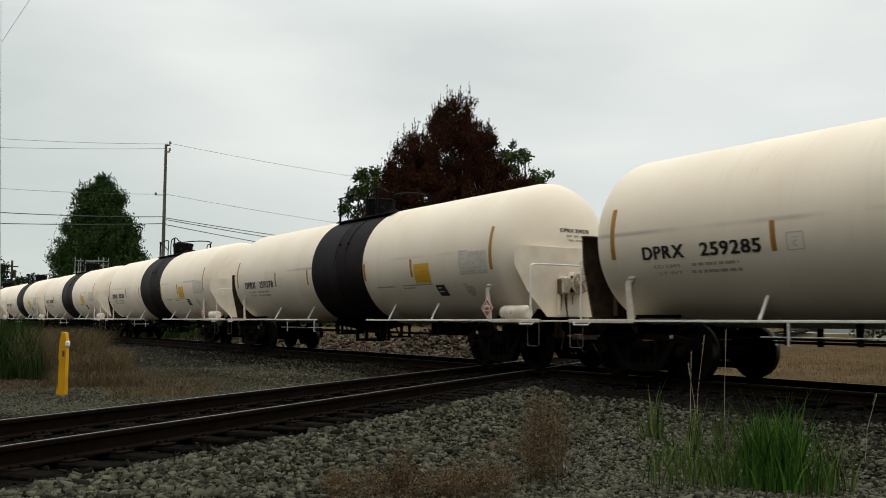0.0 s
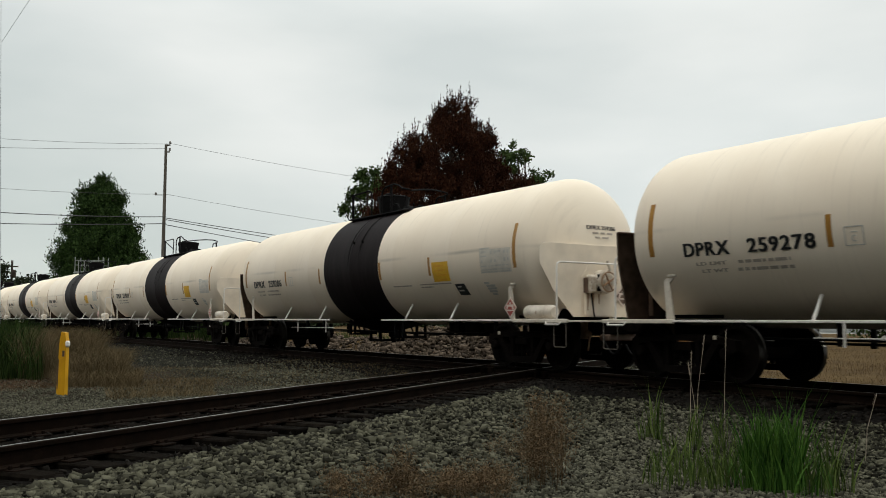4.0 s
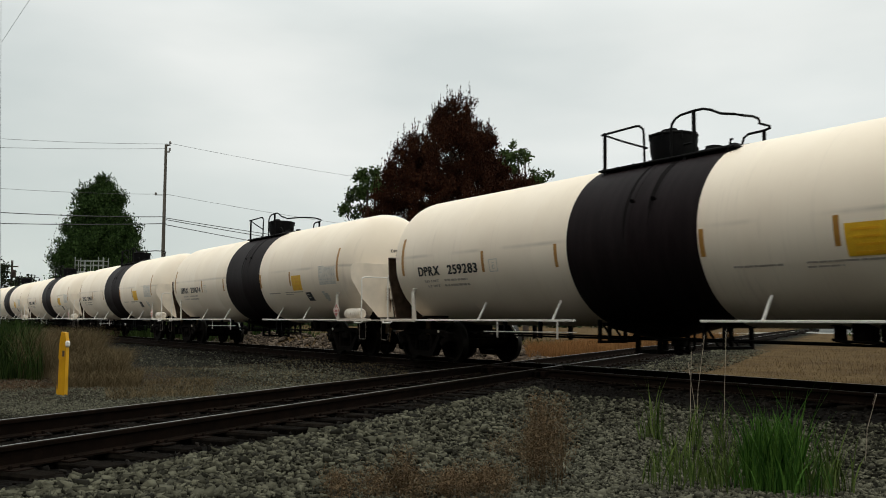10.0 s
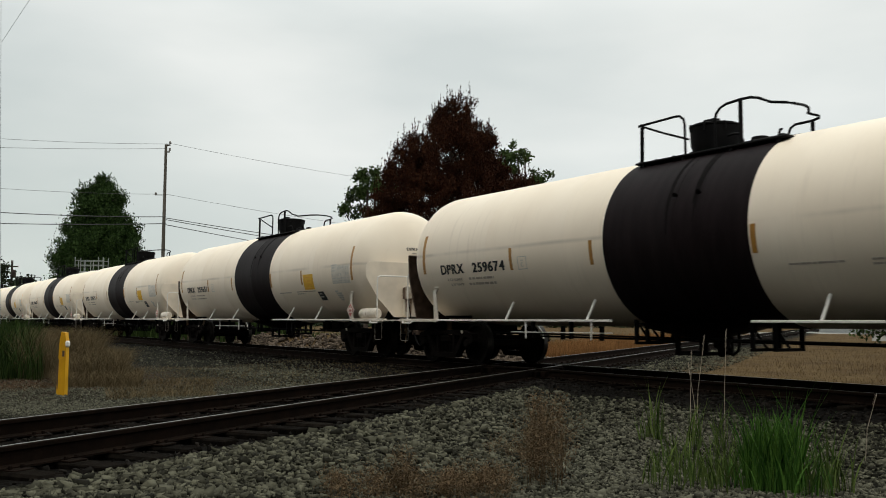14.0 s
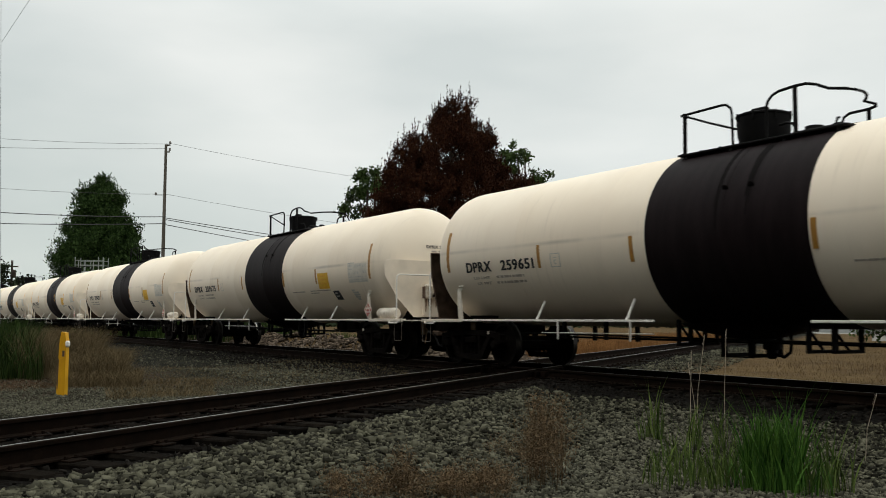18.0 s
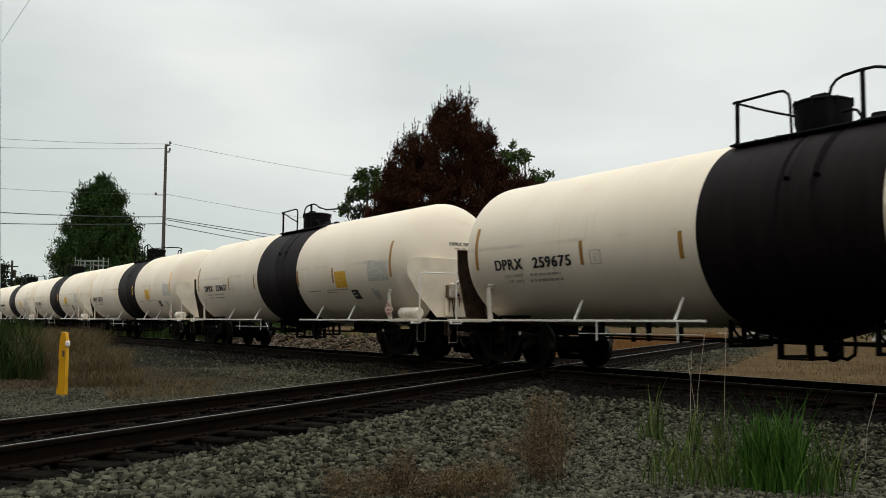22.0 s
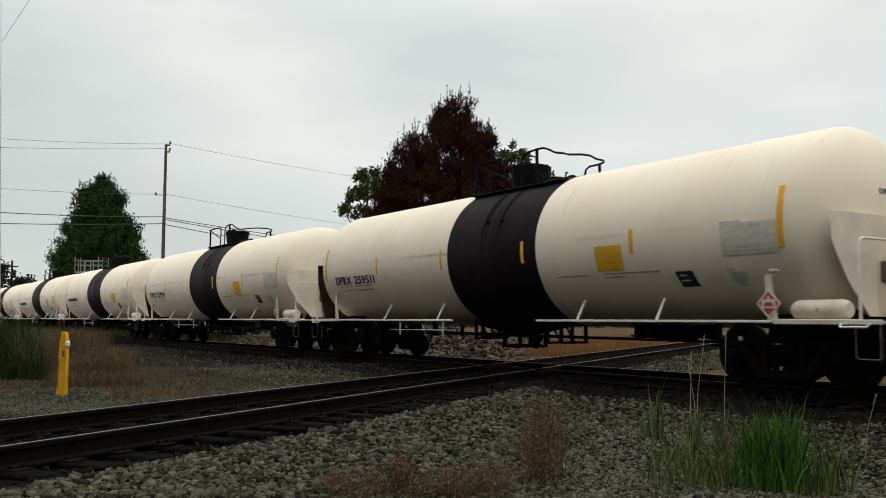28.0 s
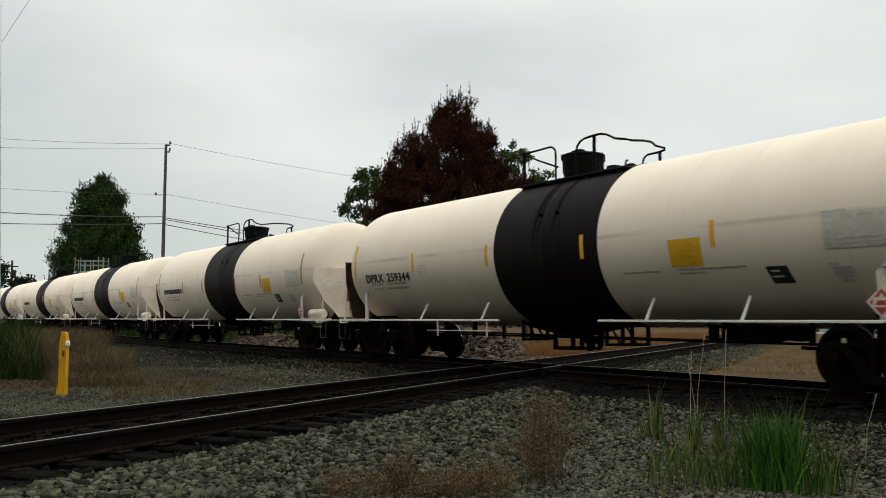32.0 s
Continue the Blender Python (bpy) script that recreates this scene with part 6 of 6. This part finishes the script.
def lobed_tree(name, px, dist, lobes, clump, per, leaf, spread, up, mat, label, seed, trunk=0.28, whips=0.0, ratio=0.5):
    """A tree whose crown is a set of lobes: offset across, offset in depth, height over the eye's level, half width, half height, all in metres."""
    rng = np.random.default_rng(seed)
    x, y = ray_place(px, dist)
    z0 = float(ground_z(x, y))
    ob = new(name)
    ob.matrix_world = pose(x, y, z0)
    tagged(ob, label, "tree")
    across, away, eye = Vector((0.538, 0.843, 0)), Vector((-0.843, 0.538, 0)), EYE.z - z0
    g = Geo()
    high = max(l[2] for l in lobes) + eye
    g.tube([(0, 0, -0.1), (0.05, 0.02, high * 0.3), (-0.05, 0.04, high * 0.6), (0.0, 0.0, high)], [trunk, trunk * 0.8, trunk * 0.45, 0.03], 9)
    centres, tips = [], []
    for dx, dy, dz, rx, rz in lobes:
        c = across * dx + away * dy + Vector((0, 0, dz + eye))
        root = Vector((0, 0, max(0.2, (c.z - 0.8 * abs(dx)) * 0.8)))
        limb(g, root, c, 0.05 + 0.03 * rx, 0.03, 6, -0.1)
        for i in range(max(4, int(clump * rx * rz * 4))):
            d = Vector(rng.normal(0, 1, 3)).normalized() * rng.uniform(0.15, 1.0) ** 0.45
            p = c + across * (d.x * rx) + away * (d.y * rx) + Vector((0, 0, d.z * rz))
            if p.z < 0.5:
                continue
            centres.append(p)
            if i % 3 == 0:
                limb(g, c.lerp(p, 0.1), p, 0.026, 0.006, 4, -0.05)
            if d.z > 0.25 and d.length > 0.6:
                tips.append(p)
    part("trunk", g, M["bark"], ob)
    centres, tips = np.array([tuple(p) for p in centres]), np.array([tuple(p) for p in tips])
    pts = np.repeat(centres, per, 0)
    pts = pts + rng.normal(0, 1, pts.shape) * spread * np.array([1, 1, 0.8 + up * 0.6])
    if whips:
        tips = tips[rng.uniform(0, 1, len(tips)) < whips]
        t = rng.uniform(0, 1, (len(tips), 80))
        tall = rng.uniform(0.6, 1.55, (len(tips), 1))
        lean = rng.normal(0, 0.10, (len(tips), 2))
        wide = 0.035 * (1.15 - t)
        sx = tips[:, 0:1] + lean[:, 0:1] * t * tall + rng.normal(0, 1, t.shape) * wide
        sy = tips[:, 1:2] + lean[:, 1:2] * t * tall + rng.normal(0, 1, t.shape) * wide
        pw = np.stack([sx, sy, tips[:, 2:3] + t * tall], -1).reshape(-1, 3)
    v, f = leaf_cards(pts, leaf, up, seed + 1, ratio)
    if whips:
        v2, f2 = leaf_cards(pw, leaf * 0.6, 0.85, seed + 2, ratio)
        v, f = np.concatenate([v, v2]), np.concatenate([f, f2 + len(v)])
    part("crown", raw_mesh("crown", v, f, mat), None, ob)
    return ob


def make_trees():
    lobed_tree("purple_leaf_tree", 14, 60, [(0.4, 0.0, 13.0, 1.35, 1.7), (-0.75, 0.6, 12.9, 0.75, 1.2), (1.6, -0.6, 11.3, 1.3, 1.2), (-2.3, 0.5, 10.9, 1.5, 1.3), (0.1, 0.0, 10.4, 3.0, 2.2),
                                            (-3.2, -0.5, 8.7, 1.5, 1.6), (2.7, 0.6, 9.2, 1.2, 1.3), (-4.4, 0.4, 7.2, 1.3, 1.0), (4.3, -0.8, 8.1, 1.2, 1.1), (5.3, -0.6, 7.3, 0.9, 0.8), (0.0, 0.5, 8.0, 4.2, 2.4), (0.0, 0.0, 5.0, 4.6, 2.6), (0.0, 0.0, 2.2, 3.6, 2.0)],
               6.5, 165, 0.17, 0.19, 0.6, M["redleaf"], "dark red-brown tree with upright spiky shoots", 21, 0.34, 0.95, 0.4)
    lobed_tree("broadleaf_tree", -136, 68, [(0.1, 0.0, 10.4, 1.1, 0.7), (-0.7, 0.4, 9.4, 1.1, 0.6), (-1.75, 0.0, 8.2, 0.75, 0.4), (1.2, -0.3, 9.4, 0.9, 1.0), (-0.3, 0.5, 7.9, 1.3, 0.45), (0.3, 0.0, 6.0, 1.8, 1.6)],
               3.6, 90, 0.25, 0.18, 0.1, M["greenleaf"], "dark green broadleaf tree with gaps in its crown", 31, 0.2, 0, 0.6)
    lobed_tree("broadleaf_tree", 146, 70, [(-0.7, 0.0, 12.7, 1.1, 0.9), (-1.5, 0.5, 11.8, 1.2, 0.9), (1.2, -0.4, 11.0, 0.9, 0.6), (0.5, 0.3, 10.3, 1.6, 0.6), (-2.1, 0.3, 11.7, 1.1, 1.0), (-0.2, 0.0, 8.6, 2.2, 1.8), (0, 0.4, 5.5, 2.2, 1.8)],
               3.0, 85, 0.25, 0.18, 0.1, M["greenleaf"], "dark green broadleaf tree with gaps in its crown", 41, 0.24, 0, 0.6)
    lobed_tree("conifer_tree", -610, 110, [(0.2, 0.0, 15.3, 0.5, 0.9), (0.1, 0.0, 14.4, 1.3, 1.1), (-1.0, 0.3, 13.6, 1.7, 1.2), (1.2, -0.3, 13.2, 1.6, 1.4), (-0.2, 0.0, 11.6, 3.0, 2.0), (-1.6, 0.6, 10.0, 2.6, 1.8), (1.5, 0.5, 9.8, 2.6, 1.8),
                                           (0.1, 0.0, 8.0, 4.5, 2.6), (-1.6, -0.5, 6.2, 3.5, 2.0), (2.2, -0.4, 6.4, 3.3, 2.0), (0.1, 0.0, 3.6, 4.9, 2.6)],
               3.4, 150, 0.27, 0.31, 0.55, M["coniferleaf"], "dense green conical tree with a soft feathery outline", 51, 0.36, 0, 0.5)
    x, y = ray_place(800, 62)
    tree("broadleaf_tree", x, y, 8.9, table([(0, 1.4), (0.3, 3.2), (0.6, 3.8), (0.85, 2.6), (1, 0.9)]), 230, 60, 0.28, 0.38, 0.1, "bark", M["greenleaf"],
         "round dark green broadleaf tree", 61, 0.08, 1.0, 0.25)
    for i, (px, d, h, r) in enumerate(((-790, 150, 9.2, 3.6), (-744, 165, 7.7, 3.4), (-690, 170, 6.5, 3.0), (-830, 150, 9.8, 4.0), (-320, 190, 5.5, 5.0), (650, 150, 5.2, 3.0), (690, 160, 4.0, 3.2))):
        x, y = ray_place(px, d)
        tree("far_tree", x, y, h, table([(0, 0.6 * r), (0.4, r), (0.75, 0.75 * r), (1, 0.25 * r)]), 60, 26, 0.6, 0.55, 0.2, "bark", M["farleaf"], "distant dark green tree", 80 + i, 0.08)


make_trees()


def shrub_line():
    """Low hedge that closes the view along the far edge of the field."""
    rng = np.random.default_rng(91)
    n = 26000
    a = radians(-57.455) + rng.uniform(radians(-46), radians(60), n)
    d = 190 + rng.uniform(0, 40, n)
    x, y = EYE.x + d * np.sin(a), EYE.y + d * np.cos(a)
    keep = y > 9
    x, y, a, d = x[keep], y[keep], a[keep], d[keep]
    top = 1.6 + 1.3 * np.sin(a * 37) * np.sin(a * 91) + 0.8 * np.sin(a * 13)
    z = ground_z(x, y) + np.abs(top) * rng.uniform(0, 1, len(x)) + 0.2
    v, f = leaf_cards(np.stack([x, y, z], -1), 1.1, 0.3, 92, 0.8)
    tagged(new("hedge_line", raw_mesh("hedge_line", v, f, M["farleaf"])), "distant dark hedge line", "hedge", kind="stuff")


shrub_line()


def shade_belt():
    """Unseen dark tree belt, added behind and beside the viewpoint to block low sky light."""
    rng = np.random.default_rng(95)
    n = 24000
    a = rng.uniform(radians(62), radians(292), n)
    d = rng.uniform(26, 31, n)
    x, y = EYE.x + d * np.sin(a), EYE.y + d * np.cos(a)
    top = 22.0 + 1.6 * np.sin(a * 23) + 1.1 * np.sin(a * 57)
    keep = (y < -13.2) | (x > 12)
    keep &= np.abs(y) > 4.0
    keep &= np.abs(NX * x + NY * y - NC) > 4.0
    z = -0.4 + top * rng.uniform(0, 1, n)
    v, f = leaf_cards(np.stack([x, y, z], -1)[keep], 1.5, 0.2, 96, 0.9)
    tagged(new("backdrop_trees", raw_mesh("backdrop_trees", v, f, M["farleaf"])), "unseen dark tree belt added behind the viewpoint to block low sky light", "trees", kind="structure")


shade_belt()


# ---- marker post ----
def make_marker_post():
    x, y = -17.0, -9.29
    z = float(ground_z(x, y))
    ob = new("marker_post")
    ob.matrix_world = pose(x, y, z, 0, 1.0, 33)
    tagged(ob, "yellow plastic utility marker post standing in gravel", "marker post")
    g = Geo().prism([(-0.098, -0.05), (0.098, -0.05), (0.092, 0.30), (0.082, 0.94), (0.060, 1.00), (0.052, 1.07), (-0.045, 1.08), (-0.055, 1.00), (-0.070, 0.94), (-0.088, 0.30)], -0.035, 0.035, "y")
    part("post_body", g, M["post"], ob)
    part("reflector_cap", Geo().box(0.062, 0.132, -0.060, 0.03, 0.82, 0.93, 0.025), M["pale"], ob, "small white cap")
    part("clamp", Geo().box(0.010, 0.060, -0.046, -0.034, 0.66, 0.76, 0.004), M["brown"], ob, "rusty clamp")
    part("worn_edge", Geo().box(-0.084, -0.062, -0.041, -0.034, 0.10, 0.62, 0.003), M["brown"], ob, "dark scuffed edge")


make_marker_post()


# ---- poles and wires ----
def at_view(px, py, dist):
    """The point seen px right of and py above the picture's middle, dist metres off along the ground."""
    m = look(EYE, AIM, 0.2645).to_3x3()
    d = m @ Vector((px / 1640, py / 1640, -1))
    return EYE + d * (dist / math.hypot(d.x, d.y))


def wire(a, b, sag, r=0.014, label="thin overhead power wire", name="power_wire"):
    a, b = Vector(a), Vector(b)
    pts = [a.lerp(b, t) - Vector((0, 0, sag * 4 * t * (1 - t))) for t in (i / 12 for i in range(13))]
    return tagged(part(name, Geo().tube(pts, r, 5), M["wire"]), label, "wire", "overhead wires")


def make_poles():
    top = at_view(-490, 185, 70)
    x, y = top.x, top.y
    z = float(ground_z(x, y))
    pole = new("utility_pole")
    pole.matrix_world = pose(x, y, z)
    tagged(pole, "tall grey wooden utility pole carrying wires", "utility pole")
    h = top.z - z
    part("shaft", Geo().tube([(0, 0, -0.3), (0, 0, h * 0.5), (0, 0, h)], [0.145, 0.125, 0.095], 12), M["wood"], pole)
    turn = 57
    for dz, s in ((-0.05, 0.32), (-0.55, 0.30)):
        g = Geo().box(-0.05, s, -0.04, 0.04, h + dz - 0.05, h + dz + 0.05, 0.01, pose(0, 0, 0, 0, 0, turn))
        part("bracket", g, M["wood"], pole)
    for dz, s in ((0.02, 0.30), (-0.48, 0.28), (-3.75, -0.65)):
        g = Geo().lathe([(h + dz, 0.03), (h + dz + 0.04, 0.09), (h + dz + 0.10, 0.06), (h + dz + 0.15, 0.09), (h + dz + 0.22, 0.05)], "z", 10, (s * math.cos(radians(turn)), s * math.sin(radians(turn)), 0))
        part("insulator", g, M["glassy"], pole)
    part("bracket", Geo().tube([(0, 0, h - 3.72), (-0.68 * math.cos(radians(turn)), -0.68 * math.sin(radians(turn)), h - 3.72)], 0.03, 6), M["wood"], pole)
    # spans to the next pole behind the trees and to one beyond the picture's edge
    for (ax, ay), (bx, by, bd), sag in (((-483, 187), (-100, 120, 85), 0.15), ((-483, 186), (-900, 203, 62), 0.15), ((-490, 97), (-150, 41, 85), 0.1), ((-506, 97), (-900, 116, 62), 0.15),
                                        ((-490, 55), (-130, 2, 85), 0.1), ((-490, 52), (-130, -6, 85), 0.1), ((-490, 43), (-160, -15, 85), 0.1), ((-490, 57), (-900, 72, 62), 0.15),
                                        ((-490, 45), (-900, 48, 62), 0.1), ((-488, 178), (-900, 183, 62), 0.1)):
        wire(at_view(ax, ay, 70), at_view(bx, by, bd), sag, 0.012 if ay > 60 else 0.028)
    x, y = at_view(-762, -20, 150).x, at_view(-762, -20, 150).y
    z = float(ground_z(x, y))
    far = new("utility_pole")
    far.matrix_world = pose(x, y, z)
    tagged(far, "distant dark utility pole with a crossarm", "utility pole")
    part("shaft", Geo().tube([(0, 0, -0.3), (0, 0, 9.9)], [0.2, 0.15], 8), M["bark"], far)
    part("crossarm", Geo().box(-0.9, 0.9, -0.06, 0.06, 8.9, 9.1, 0.01, pose(0, 0, 0, 0, 0, 57)), M["bark"], far)
    part("transformer", Geo().lathe([(7.4, 0.25), (7.5, 0.32), (8.4, 0.32), (8.5, 0.2)], "z", 12, (0.45, 0.2, 0)), M["bark"], far)
    # slim pale mast at the edge of the view, with its stay wires
    foot = at_view(-781, -128, 34)
    mast = new("slim_mast")
    mz = float(ground_z(foot.x, foot.y))
    mast.matrix_world = pose(foot.x, foot.y, mz)
    tagged(mast, "slim pale galvanised mast with stay wire", "mast")
    tip = at_view(-782, 440, 34)
    part("tube", Geo().tube([(0, 0, -0.1), (tip.x - foot.x, tip.y - foot.y, tip.z - mz)], [0.011, 0.008], 6), M["galv"], mast)
    wire(at_view(-781, 366, 34), at_view(-722, 455, 34), 0.0, 0.006, "pale stay wire rising from the mast", "stay_wire")


make_poles()


M["greymetal"] = material("weathered_zinc_paint", (0.26, 0.28, 0.25), (0.17, 0.19, 0.165), 0.7, 2)


# ---- far yard: concrete blocks and a low shed ----
def make_yard():
    rng = random.Random(44)
    for i, (px, py, d, w) in enumerate(((792, -156, 73, 2.4), (868, -155, 76, 2.4), (905, -153, 80, 1.6))):
        p = at_view(px, py, d)
        ob = new("concrete_block")
        ob.matrix_world = pose(p.x, p.y, float(ground_z(p.x, p.y)), 0, 0, 33 + rng.uniform(-8, 8))
        g = Geo().prism([(-0.30, 0), (0.30, 0), (0.26, 0.10), (0.14, 0.30), (0.10, 0.80), (-0.10, 0.80), (-0.14, 0.30), (-0.26, 0.10)], -w / 2, w / 2, "x")
        part("body", g, M["concrete"], ob)
        tagged(ob, "pale concrete barrier block standing in dry grass", "barrier", "barrier blocks")
    # pale gravel road across the field
    rd, rv = ray_place(470, 112), ray_place(1500, 150)
    ax, ay = rv[0] - rd[0], rv[1] - rd[1]
    k = math.hypot(ax, ay)
    vs, fs = [], []
    for i in range(41):
        t = i / 40
        w = 5.5 + 0.8 * math.sin(9 * t)
        for sgn in (-1, 1):
            x, y = rd[0] + ax * t - sgn * w * ay / k, rd[1] + ay * t + sgn * w * ax / k
            vs.append((x, y, float(ground_z(x, y)) + 0.03))
        if i:
            fs.append((2 * i - 2, 2 * i, 2 * i + 1, 2 * i - 1))
    tagged(new("road", raw_mesh("road", vs, fs, M["concrete"], True)), "pale gravel road across the dry field", "road", kind="structure")
    # pale tubular frame of a loading stand in front of the conical tree
    p = at_view(-622, -30, 98)
    stand = new("loading_stand")
    z0 = float(ground_z(p.x, p.y))
    stand.matrix_world = pose(p.x, p.y, z0, 0, 0, 57)
    tagged(stand, "pale tubular steel loading stand with railings", "loading stand")
    h = p.z - z0
    for x in (-1.35, -1.0, -0.35, 0.45, 0.95, 1.4):
        for y in (-0.7, 0.7):
            part("upright", Geo().tube([(x, y, -0.1), (x, y, h + (0.55 if abs(x + 0.2) < 1.0 else 0.85))], 0.045, 6), M["greymetal"], stand)
    for z in (-0.6, 0.05, 0.5):
        for y in (-0.7, 0.7):
            part("rail", Geo().tube([(-1.35, y, h + z), (1.4, y, h + z)], 0.032, 6), M["greymetal"], stand)
    part("deck", Geo().box(-1.5, 1.55, -0.8, 0.8, h - 0.75, h - 0.65, 0.02), M["greymetal"], stand)
    p = at_view(860, -118, 120)
    shed = new("long_shed")
    shed.matrix_world = pose(p.x, p.y, float(ground_z(p.x, p.y)), 0, 0, 12)
    tagged(shed, "long low pale shed with a grey roof", "shed")
    part("wall", Geo().box(-11, 11, -4, 4, 0, 3.0, 0.02), M["siding"], shed)
    part("roof", Geo().prism([(-4.4, 3.0), (4.4, 3.0), (0, 4.3)], -11.3, 11.3, "x"), M["roof"], shed)
    for i in range(6):
        win = part("window", Geo().box(-9.2 + 3.4 * i, -8.0 + 3.4 * i, -4.05, -3.98, 1.1, 2.2, 0.02), M["siding"], shed)
        part("pane", Geo().box(-9.1 + 3.4 * i, -8.1 + 3.4 * i, -4.06, -4.045, 1.2, 2.1), M["pane"], win)


make_yard()


# ---- what moves ----
def motions():
    start = run_at(0)
    steps = [run_at(i / 10) for i in range(321)]
    for c, car in zip(range(-1, 16), cars):
        x = car_x(c)
        walk(car, [(t, pose(x + run_at(t), 0, 0)) for t in range(0, 33)])
    spin = [math.degrees((s - start) / WHEEL_R) for s in steps]
    for car in cars:
        for ob in car.children:
            if ob.name.split(".")[0] == "wheelset":
                at = ob.location.x
                walk(ob, [(i / 10, pose(at, 0, WHEEL_R, 0, spin[i], 0)) for i in range(321)])


motions()
